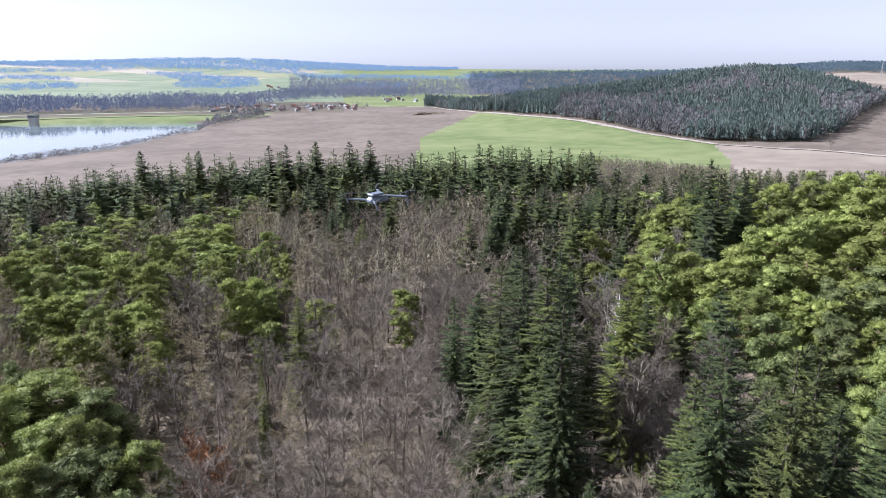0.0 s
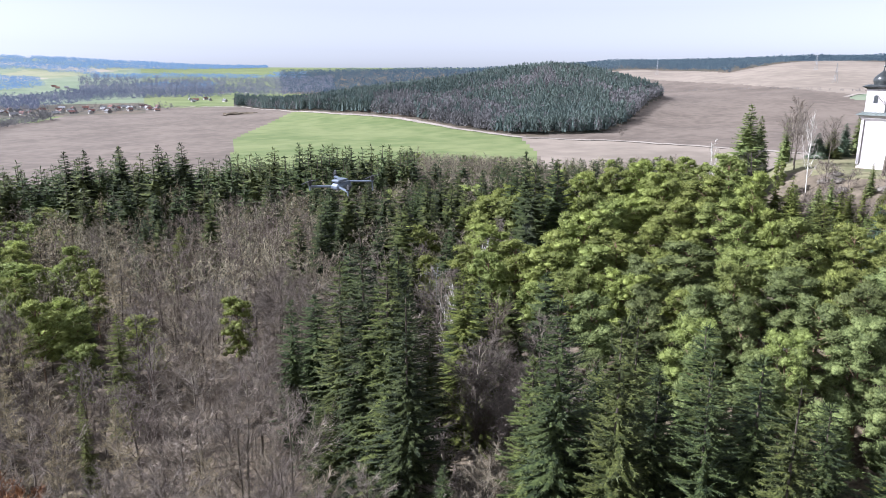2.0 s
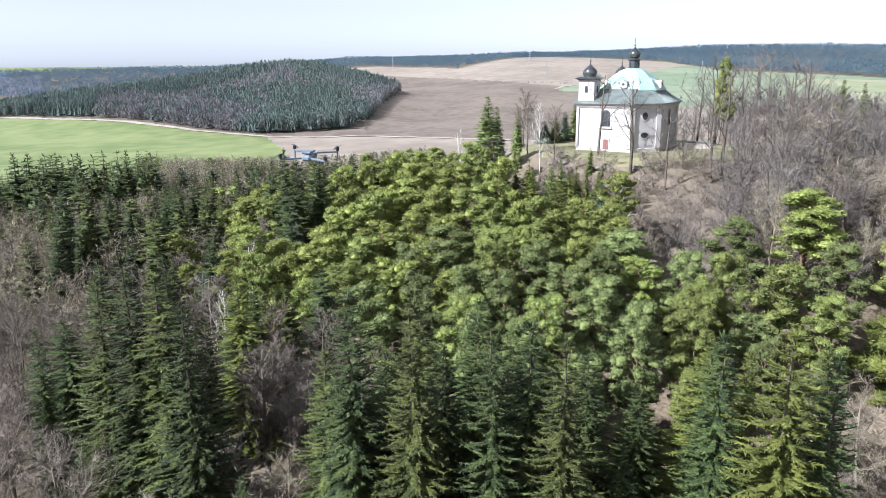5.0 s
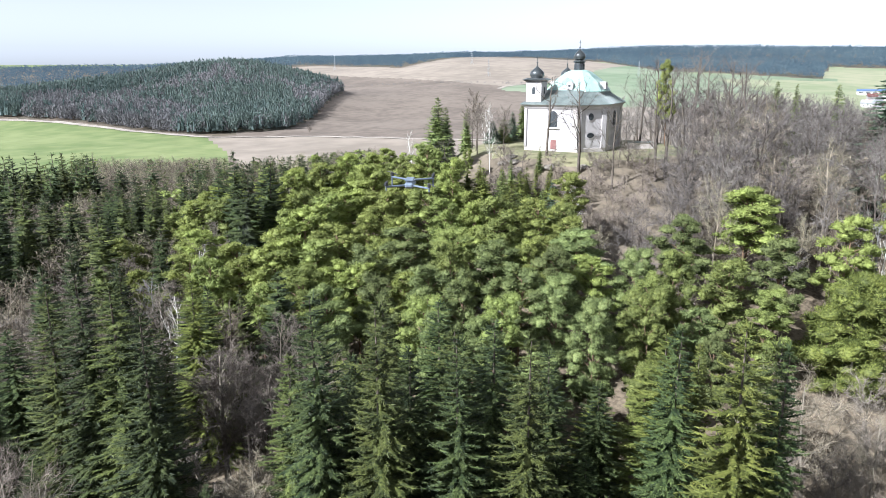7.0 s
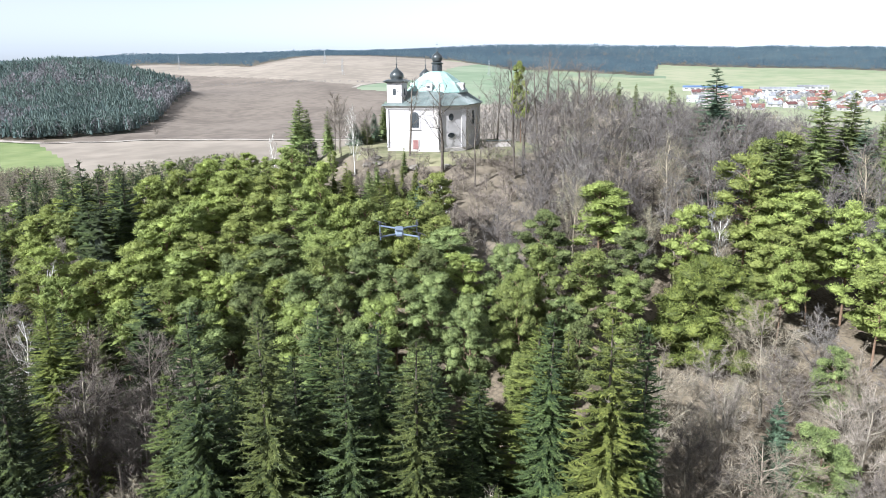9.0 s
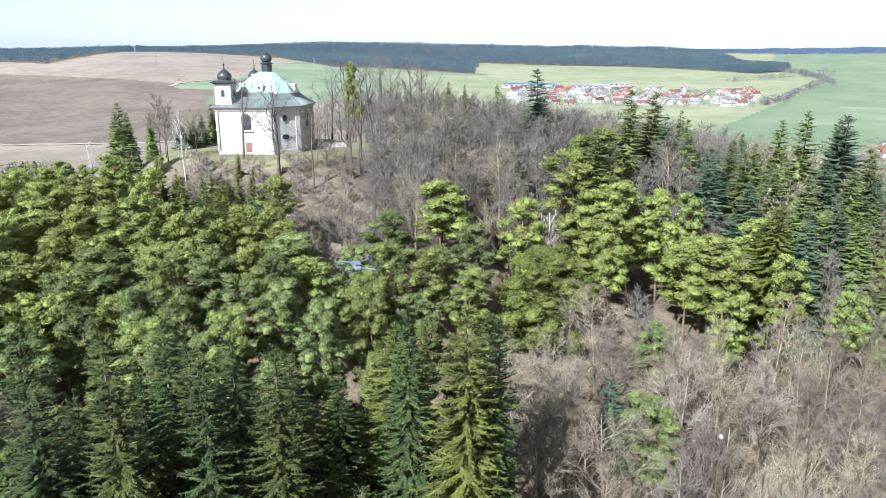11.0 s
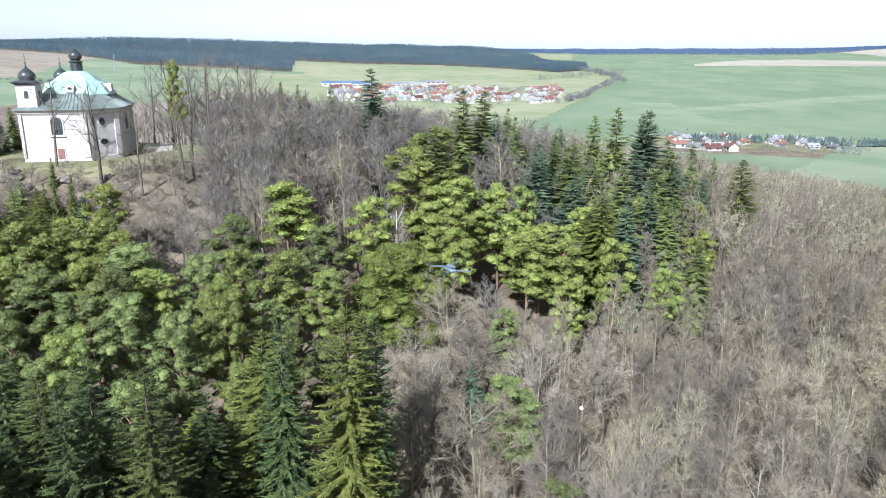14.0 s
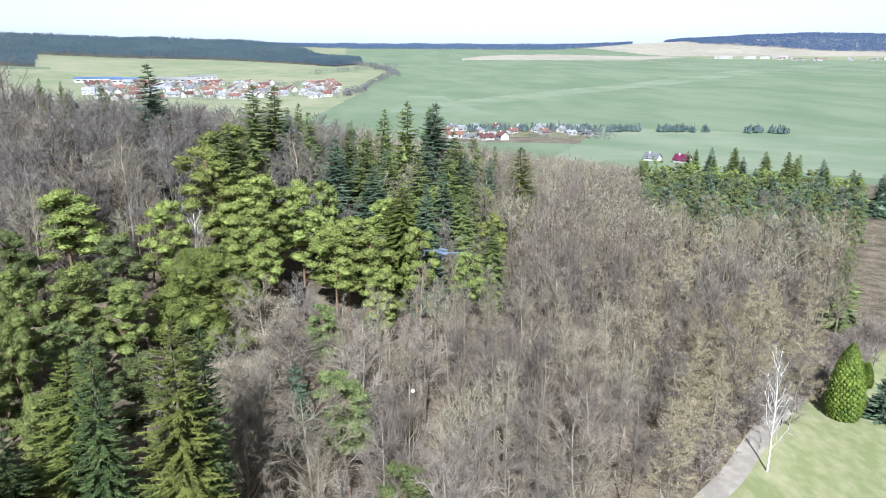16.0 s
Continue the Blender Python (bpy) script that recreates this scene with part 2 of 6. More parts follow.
# ---- lie of the land: x east-ish, y along the first view, metres ----
AZ_KNOTS = (-60, -32, -17, 0, 15, 30, 42, 57, 75, 92, 112, 135)
R_KNOTS = (120, 250, 450, 700, 1100, 1800, 2800, 4600)
LAND = (
    (19, 15, 6, 1, 3, 15, 45, 100), (19, 15, 6, 1, 3, 15, 45, 105), (19, 15, 7, 3, 4, 14, 45, 138), (19, 15, 9, 7, 8, 12, 35, 90),
    (19, 16, 9, 8, 9, 16, 60, 90), (19, 16, 9, 9, 24, 62, 95, 110), (19, 16, 9, 12, 38, 86, 100, 110), (19, 16, 10, 14, 32, 62, 122, 118),
    (19, 17, 10, 8, 20, 48, 104, 105), (19, 16, 8, 9, 20, 40, 76, 120), (19, 16, 8, 9, 18, 36, 52, 108), (19, 17, 8, 9, 18, 34, 52, 138))
CHAPEL = (99.2, 86.7)
PLATFORM = 45.7


def smooth(e0, e1, v):
    s = np.clip((v - e0) / (e1 - e0), 0, 1)
    return s * s * (3 - 2 * s)


def shore(az):
    """Near and far edge of the lake along a bearing."""
    near = np.interp(az, (-60, -32, -27, -25, -19, -17.5), (480, 535, 585, 610, 780, 925))
    far = np.interp(az, (-60, -32, -18.3, -17.5), (1000, 1010, 960, 930))
    return near, far


def height(x, y):
    """Height of the ground, for arrays."""
    x, y = np.asarray(x, float), np.asarray(y, float)
    r, az = np.hypot(x, y), np.degrees(np.arctan2(x, y))
    az = np.clip(az, -60, 135)
    ai = np.clip(np.searchsorted(AZ_KNOTS, az) - 1, 0, len(AZ_KNOTS) - 2)
    a0, a1 = np.take(AZ_KNOTS, ai), np.take(AZ_KNOTS, ai + 1)
    w = smooth(0, 1, (az - a0) / (a1 - a0))
    lr, lk = np.log(np.clip(r, 120, 4600)), np.log(np.array(R_KNOTS))
    ri = np.clip(np.searchsorted(lk, lr) - 1, 0, len(R_KNOTS) - 2)
    v = (lr - lk[ri]) / (lk[ri + 1] - lk[ri])
    v = v * v * (3 - 2 * v) * 0.4 + v * 0.6
    land = np.array(LAND, float)
    h = (land[ai, ri] * (1 - w) + land[ai + 1, ri] * w) * (1 - v) + (land[ai, ri + 1] * (1 - w) + land[ai + 1, ri + 1] * w) * v
    # wooded hill across the road, its lower spur, and the swell behind it
    for a, d, up, s, l in ((22.2, 930, 44, 175, 160), (9, 960, 11, 150, 110), (122, 4000, 52, 500, 800)):
        cx, cy = d * math.sin(radians(a)), d * math.cos(radians(a))
        du = (x - cx) * math.sin(radians(a)) + (y - cy) * math.cos(radians(a))
        dv = (x - cx) * math.cos(radians(a)) - (y - cy) * math.sin(radians(a))
        h = h + up * np.exp(-(du / s) ** 2 - (dv / np.where(dv > 0, l * 0.85, l * 1.1)) ** 2)
    # chapel hill, a ridge running away to the south-east
    dx, dy = x - CHAPEL[0], y - CHAPEL[1]
    u, c = dx * 0.75 - dy * 0.66, dx * 0.66 + dy * 0.75
    h = h + 27 * np.exp(-(u / np.where(u > 0, 115, 62)) ** 2 - (c / 62) ** 2)
    flat = 1 - smooth(17, 27, np.hypot(dx, dy))
    h = h * (1 - flat) + PLATFORM * flat
    # lake basin
    near, far = shore(az)
    inside = np.clip(np.minimum(r - near, far - r) / 12, -1, 1) * (az < -17.5)
    h = np.where(inside > 0, -2 - 3 * inside, np.where((inside > -1) & (az < -17.5), h * -inside + (-1.6) * (1 + inside), h))
    # small unevenness
    h = h + 0.25 * np.sin(x * 0.21 + 1.3 * np.sin(y * 0.13)) * np.cos(y * 0.17) * (1 - flat) * (inside <= 0)
    return h


# ---- ground: one sheet to the horizon, its faces sown as the fields lie ----
def forest_edge(az):
    return np.interp(az, (-60, -33, -25, -10, 0, 10, 12, 20, 23, 30, 45, 60, 75, 95, 108, 112, 135), (250, 250, 235, 240, 240, 245, 330, 340, 255, 250, 240, 250, 270, 260, 280, 300, 300))


ROAD_AZ, ROAD_R = (-6, -0.9, 0.8, 2.6, 6, 11, 16, 21, 25, 28.5, 32, 38, 46), (1210, 1150, 1000, 890, 810, 735, 640, 575, 562, 560, 545, 520, 500)


def road_r(az):
    return np.interp(az, ROAD_AZ, ROAD_R)


def wood_limits(az):
    """Near and far limit of the wood on the hill across the road, along a bearing."""
    near = np.interp(az, (-1.5, 0, 3, 8, 14, 20, 24, 27, 29, 31.5), (1250, 1080, 960, 850, 740, 640, 605, 620, 700, 900))
    far = np.interp(az, (-1.5, 3, 8, 13, 17, 22, 26, 29, 31.5), (1330, 1120, 1060, 1120, 1200, 1200, 1080, 980, 940))
    near = np.where(az < 23, np.minimum(near, road_r(az) + 14), near)
    return near, far


RIDGE = ((2, 10, 16, 22, 30, 36, 40, 46, 52, 56, 62, 67, 67.5, 80, 88, 90), (1750, 1500, 1750, 1900, 2000, 1520, 1750, 2000, 1900, 1500, 1430, 1390, 1900, 1800, 1560, 1700))


SOIL = ("forest_floor", "lawn", "plough", "plough_pale", "meadow", "wheat", "stubble", "straw", "wood_floor", "bare_earth", "verge", "thin_crop")


def lane_y(x):
    """The gravel lane's line at the forest edge."""
    return np.interp(x, (30, 48, 53, 59, 67.8, 79.6, 85, 110, 200), (-5, -27.9, -32.9, -39, -48.8, -67, -74, -103, -215))


def soil(az, r, x, y):
    """Which field each place belongs to, as an index into SOIL."""
    k = np.full(az.shape, 6)
    k = np.where(az < 24, np.where(r < np.interp(az, (-60, -18, -15, -10.7, 0, 3), (1015, 960, 945, 1200, 1150, 1000)), 2, 4), k)
    # far fields here take the paler, bluer crop tone in place of haze
    k = np.where((az < -8) & (r > 1050), np.where(r > 1900, 11, np.where(r > 1350, 11, 8)), k)
    k = np.where((az < -14 + (r - 2600) / 160) & (r > 2300), np.where(np.sin(r * 0.006 + az * 0.5) > 0.5, 7, np.where(np.sin(r * 0.003 - az * 0.4) > 0, 6, 11)), k)
    green_top = np.interp(az, (-2.3, -2, 2.7, 6), (0, 590, 880, 900))
    k = np.where((az > -2.1) & (az < 22) & (r < np.minimum(green_top, road_r(az))), 4, k)
    k = np.where((az > np.interp(r, (300, 600), (24.0, 20.5))) & (az < 60) & (r < road_r(az)), 3, k)
    k = np.where((az >= 24) & (az < 64) & (r >= road_r(az)), 3, k)
    k = np.where((az >= 24) & (az < 50) & (r >= road_r(az)) & (r < np.interp(az, (30, 36, 42, 50), (1500, 1280, 1080, 900))), 2, k)
    k = np.where((az > np.interp(r, (800, 1700), (46, 53.5))) & (az < 70) & (r > 800), 11, k)
    k = np.where((az > 43.9) & (az < 50) & (r > np.interp(az, (43.9, 44.3, 47, 50), (990, 960, 934, 910))) & (r < np.interp(az, (43.9, 45, 47, 50), (995, 1050, 1112, 1200))), 11, k)
    k = np.where((az > np.interp(r, (1000, 2200), (64, 47))) & (az < 90) & (r > 1000), 6, k)
    k = np.where((az > 58) & (az < 68) & (r > 1290 + 6 * (az - 58)) & (r < 1420), 5, k)
    k = np.where((az >= 60) & (r < 1000), 6, k)
    k = np.where(az > np.interp(r, (500, 900, 1300, 2000), (84, 90, 92.5, 89)), 5, k)
    # bands of thin crop, straw and meadow across the green plain, given as straight strips
    k = np.where((az > 92) & (r > 560) & (r < 2300) & (np.abs(x - 900 + 0.9 * (y + 260)) < 26 + 0.03 * (x - 600)) & (x > 640), 11, k)
    k = np.where((az > 90) & (az < 103) & (r > 620) & (r < 860) & (np.abs(y + 90 - 0.12 * (x - 700)) < 22), 11, k)
    k = np.where((az > 98) & (az < 109 + (r - 2000) / 150) & (r > 2050 + 25 * (az - 99)) & (r < np.minimum(3000, 2120 + 130 * (az - 98))), 7, k)
    k = np.where((az > 111 + (3300 - r) / 110) & (r > 2600), np.where(r > 3000, 7, 6), k)
    # strip of bare gardens at the hamlet, and the paddock in front of the conifer rows
    k = np.where((az > 95) & (az < 108) & (r > 440) & (r < 535), np.where(r > 470, 1, 9), k)
    k = np.where((az > 107 + (r - 440) / 45) & (r > 330) & (r < 545), 11, k)
    k = np.where((az > 2) & (az < 90) & (r > np.interp(az, *RIDGE)) & (r < np.interp(az, (2, 46, 84, 87, 90), (3600, 2900, 2900, 2000, 1900))), 8, k)
    near, far = wood_limits(az)
    k = np.where((az > -1.5) & (az < 31.5) & (r > near) & (r < far), 8, k)
    k = np.where(r < forest_edge(az), 0, k)
    d = np.hypot(x - CHAPEL[0], y - CHAPEL[1])
    k = np.where(d < 30, 1, k)
    slope = np.hypot(x - 82, y - 66)
    k = np.where((slope < 26) & (d > 19.5), 9, k)
    k = np.where((y < lane_y(x) + 1.5) & (x > 30) & (r < 200) & (y < -15), 10, k)
    k = np.where(az > 136, 0, k)
    return k


def build_ground():
    az = np.radians(np.concatenate([np.arange(-180, -62, 6), np.arange(-62, -40, 1), np.arange(-40, 136, 0.3), np.arange(136, 179, 6), [180]]))
    r = np.concatenate([np.arange(0, 20, 5) + 0.02, np.arange(20, 300, 3.5), 300 * 1.012 ** np.arange(0, 232)])
    A, R = np.meshgrid(az, r)
    X, Y = R * np.sin(A), R * np.cos(A)
    Z = height(X, Y)
    n, c = len(r), len(az)
    verts = np.stack([X, Y, Z], -1).reshape(-1, 3)
    i = (np.arange(n - 1)[:, None] * c + np.arange(c - 1)[None]).ravel()
    faces = np.stack([i, i + c, i + c + 1, i + 1], -1)
    me = mesh_from("ground", verts, faces, M[SOIL[0]], True)
    for s in SOIL[1:]:
        me.materials.append(M[s])
    mid = verts[faces].mean(1)
    k = soil(np.degrees(np.arctan2(mid[:, 0], mid[:, 1])), np.hypot(mid[:, 0], mid[:, 1]), mid[:, 0], mid[:, 1])
    me.polygons.foreach_set("material_index", k.astype(np.int32))
    return tagged(new("ground", me), "rolling ground of forest floor, ploughed land and green fields", "ground", kind="structure")


build_ground()

# lake
bm = bmesh.new()
ring = [bm.verts.new((rr * math.sin(radians(a)), rr * math.cos(radians(a)), -2.0)) for a, rr in
        [(a, float(shore(a)[0]) - 8) for a in np.arange(-60, -17.4, 1.0)] + [(a, float(shore(a)[1]) + 8) for a in np.arange(-17.5, -60.5, -1.0)]]
bm.faces.new(ring)
tagged(new("water", bm_mesh("water", bm, M["water"])), "pale calm reservoir lake between wooded banks", "lake", kind="structure")


def ribbon(name, pts, width, mat, label, lift=0.12):
    """A track draped over the ground along points."""
    pts = [Vector((p[0], p[1], 0)) for p in pts]
    fine = []
    for a, b in zip(pts, pts[1:]):
        steps = max(2, int((b - a).length / 6))
        fine += [a.lerp(b, k / steps) for k in range(steps)]
    fine.append(pts[-1])
    vs, fs = [], []
    for k, p in enumerate(fine):
        d = (fine[min(k + 1, len(fine) - 1)] - fine[max(k - 1, 0)]).normalized()
        s = Vector((-d.y, d.x, 0)) * width / 2
        for j in (-1, -0.33, 0.33, 1):
            q = p + s * j
            vs.append((q.x, q.y, float(height(q.x, q.y)) + lift))
        if k:
            for j in range(3):
                i = (k - 1) * 4 + j
                fs.append((i, i + 1, i + 5, i + 4))
    ob = new(name, mesh_from(name, vs, fs, mat, True))
    return tagged(ob, label, "road", kind="structure")


def polar(az, r):
    return (r * math.sin(radians(az)), r * math.cos(radians(az)))


ribbon("road_1", [polar(a, float(road_r(a))) for a in np.arange(-6, 46, 0.5)], 6.5, M["track"], "pale gravel farm road along the foot of the wooded hill", 0.4)
ribbon("road_2", [(x, float(lane_y(x))) for x in (30, 40, 51, 54.5, 59, 66, 73, 80, 88, 100, 120)], 2.4, M["track"], "pale gravel track at the forest edge", 0.1)
ribbon("dam", [polar(a, 1024) for a in np.arange(-40, -17, 1.0)], 12, M["stubble"], "long low grassy dam of the reservoir", 5.0)
ribbon("road_3", [polar(a, r) for a, r in ((136, 1500), (124, 1750), (114, 2150), (108, 2500))], 9, M["track"], "pale road across green fields", 0.5)
ribbon("road_4", [polar(a, r) for a, r in ((43.75, 985), (43.9, 993), (44.25, 1022), (45.07, 1055), (47, 1116))], 6, M["track"], "pale bend of a field road", 0.5)


# ---- trees ----
class Soup:
    """Loose triangles and tapered limbs gathered into arrays."""

    def __init__(self):
        self.v, self.f, self.n = [], [], 0

    def add(self, verts, faces):
        self.v.append(np.asarray(verts, float).reshape(-1, 3))
        self.f.append(np.asarray(faces) + self.n)
        self.n += len(self.v[-1])

    def tris(self, verts):
        """verts: (n, 3, 3)."""
        verts = np.asarray(verts, float)
        self.add(verts.reshape(-1, 3), np.arange(len(verts) * 3).reshape(-1, 3))

    def limb(self, pts, radii, sides=5):
        pts, rings = np.asarray(pts, float), []
        for i, p in enumerate(pts):
            d = pts[min(i + 1, len(pts) - 1)] - pts[max(i - 1, 0)]
            d = d / (np.linalg.norm(d) + 1e-9)
            a = np.cross(d, (0.3, 0.9, 0.1))
            a = a / (np.linalg.norm(a) + 1e-9)
            b = np.cross(d, a)
            th = np.arange(sides) * 2 * np.pi / sides
            rings.append(p + radii[i] * (np.cos(th)[:, None] * a + np.sin(th)[:, None] * b))
        fs = []
        for i in range(len(pts) - 1):
            for k in range(sides):
                q = i * sides + k, i * sides + (k + 1) % sides, (i + 1) * sides + (k + 1) % sides, (i + 1) * sides + k
                fs += [(q[0], q[1], q[2]), (q[0], q[2], q[3])]
        self.add(np.concatenate(rings), fs)

    def arrays(self):
        return np.concatenate(self.v), np.concatenate(self.f)

    def mesh(self, name, mat):
        v, f = self.arrays()
        return mesh_from(name, v, f, mat, True)


def hull(soup, rng, mid, size, n=9, rows=5, ang=0.0, rough=(0.58, 1.2)):
    """A lumpy cushion of needles, closed all round; its long axis points along ang."""
    mid, size = np.asarray(mid, float), np.asarray(size, float)
    v = [size * (0, 0, -0.8)]
    for i in range(rows):
        lat = -0.5 * np.pi + np.pi * (i + 1) / (rows + 1)
        for k in range(n):
            t = 2 * np.pi * (k + 0.5 * (i % 2)) / n
            v.append(size * np.array([np.cos(t) * np.cos(lat), np.sin(t) * np.cos(lat), np.sin(lat)]) * rng.uniform(*rough))
    v.append(size * (0, 0, 1.0))
    c, s = np.cos(ang), np.sin(ang)
    v = np.array(v) @ np.array([[c, s, 0], [-s, c, 0], [0, 0, 1]]) + mid
    f = []
    for k in range(n):
        j = (k + 1) % n
        f.append((0, 1 + j, 1 + k))
        for i in range(rows - 1):
            p, q = 1 + i * n, 1 + (i + 1) * n
            f += [(p + k, p + j, q + j), (p + k, q + j, q + k)]
        f.append((1 + (rows - 1) * n + k, 1 + (rows - 1) * n + j, 1 + rows * n))
    soup.add(v, f)


def cone_core(soup, rng, h, z0, z1, spread, n=8, rows=9):
    """A jagged dark core inside a conifer's boughs."""
    v, f = [], []
    for i in range(rows):
        t = i / (rows - 1)
        for k in range(n):
            a = 2 * np.pi * (k + 0.5 * (i % 2)) / n
            q = (spread * (1 - t) ** 0.85 + 0.03) * rng.uniform(0.75, 1.25)
            v.append((np.cos(a) * q, np.sin(a) * q, z0 + (z1 - z0) * t + rng.uniform(-0.3, 0.3)))
    for i in range(rows - 1):
        for k in range(n):
            j = (k + 1) % n
            f += [(i * n + k, i * n + j, (i + 1) * n + j), (i * n + k, (i + 1) * n + j, (i + 1) * n + k)]
    soup.add(v, f)


def unit(v):
    return v / (np.linalg.norm(v, axis=-1, keepdims=True) + 1e-9)


def blades(rng, base, along, length, width, turn=0.6, face=None):
    """One pointed blade at every base, roughly along the given ways; face: the way its flat side looks."""
    along = unit(along + rng.normal(0, turn, along.shape) * 0.5)
    side = unit(np.cross(along, rng.normal(0, 1, along.shape) if face is None else face + rng.normal(0, 0.35, along.shape)))
    length, width = np.asarray(length)[..., None], np.asarray(width)[..., None]
    return np.stack([base - side * width, base + side * width, base + along * length], 1)


def spruce_parts(seed, h=22.0, spread=3.4, whorls=26, arms=10, sprigs=7, sprig=0.55, clear=0.06, core=0.2, leaf=0.3, taper=0.62, droop=0.3, plate=0.2):
    """Trunk and crown of a spruce: tiers of drooping boughs, each a ragged plate fringed with small sprigs."""
    rng = np.random.default_rng(seed)
    trunk, crown = Soup(), Soup()
    bend = rng.normal(0, 0.006, 2)
    zs = np.linspace(0, h * 0.97, 6)
    trunk.limb([(bend[0] * z * z / h, bend[1] * z * z / h, z) for z in zs], [0.011 * h * (1 - z / h) + 0.02 for z in zs], 6)
    lobes = rng.uniform(0.8, 1.2, 7)
    s = np.array([0.12, 0.42, 0.72, 1.0])
    for w in range(whorls):
        t = (w + rng.uniform(-0.3, 0.3)) / whorls
        z = h * (clear + (0.985 - clear) * np.clip(t, 0, 1))
        reach = spread * (1 - np.clip(t, 0, 0.999)) ** taper * rng.uniform(0.82, 1.1) + 0.12
        n = max(4, int(arms * (0.5 + 0.5 * (1 - t))))
        for a in np.arange(n) * 2 * np.pi / n + rng.uniform(0, 6):
            a = a + rng.normal(0, 0.25)
            l = reach * rng.uniform(0.62, 1.12) * lobes[int((a % 6.283) / 6.284 * 7)]
            zb = z + rng.uniform(-0.7, 0.7) * h / whorls
            out = np.array([np.cos(a), np.sin(a), 0])
            side = np.array([-out[1], out[0], 0])
            dr = droop * rng.uniform(0.5, 1.3) * (1 - 0.6 * t)
            line = lambda q: out * (q * l)[:, None] + np.array([0, 0, 1.0]) * (zb + l * (0.25 * t * q - dr * q ** 1.4 + 0.10 * q ** 3))[:, None]
            half = lambda q: l * plate * np.sin(np.pi * np.clip(0.2 + 0.74 * q, 0, 1))
            mid, hw = line(s), half(s)
            lf = mid - side * (hw * rng.uniform(0.6, 1.2, 4))[:, None] - np.array([0, 0, 1.0]) * (hw * 0.45)[:, None]
            rt = mid + side * (hw * rng.uniform(0.6, 1.2, 4))[:, None] - np.array([0, 0, 1.0]) * (hw * 0.45)[:, None]
            v = np.concatenate([lf, mid, rt])
            f = []
            for k in range(3):
                for o in (0, 4):
                    f += [(o + k, o + k + 1, o + k + 5), (o + k, o + k + 5, o + k + 4)]
            crown.add(v, f)
            q = rng.uniform(0.25, 1.02, sprigs * 2)
            sg = rng.choice((-1.0, 1.0), sprigs * 2)
            base = line(q) + side * (sg * half(q) * rng.uniform(0.1, 1.0, len(q)))[:, None] - np.array([0, 0, 1.0]) * (half(q) * 0.25)[:, None]
            way = out * 0.75 + side * (sg * 0.55)[:, None] + np.array([0, 0, 1.0]) * rng.uniform(-0.75, 0.35, len(q))[:, None]
            big = (0.45 + 0.6 * min(1.0, l / spread)) * rng.uniform(0.6, 1.2, len(q))
            crown.tris(blades(rng, base, way, sprig * big, sprig * leaf * big, 0.5, out * 0.4 + np.array([0, 0, 1.0])))
    if core:
        cone_core(crown, rng, h, h * (clear + 0.03), h * 0.78, spread * core)
    top = np.array([[0.0, 0, h * 0.95]] * 5)
    crown.tris(blades(rng, top, np.repeat([[0, 0, 1.0]], 5, 0), np.full(5, h * 0.05), np.full(5, 0.07), 0.4))
    return trunk, crown


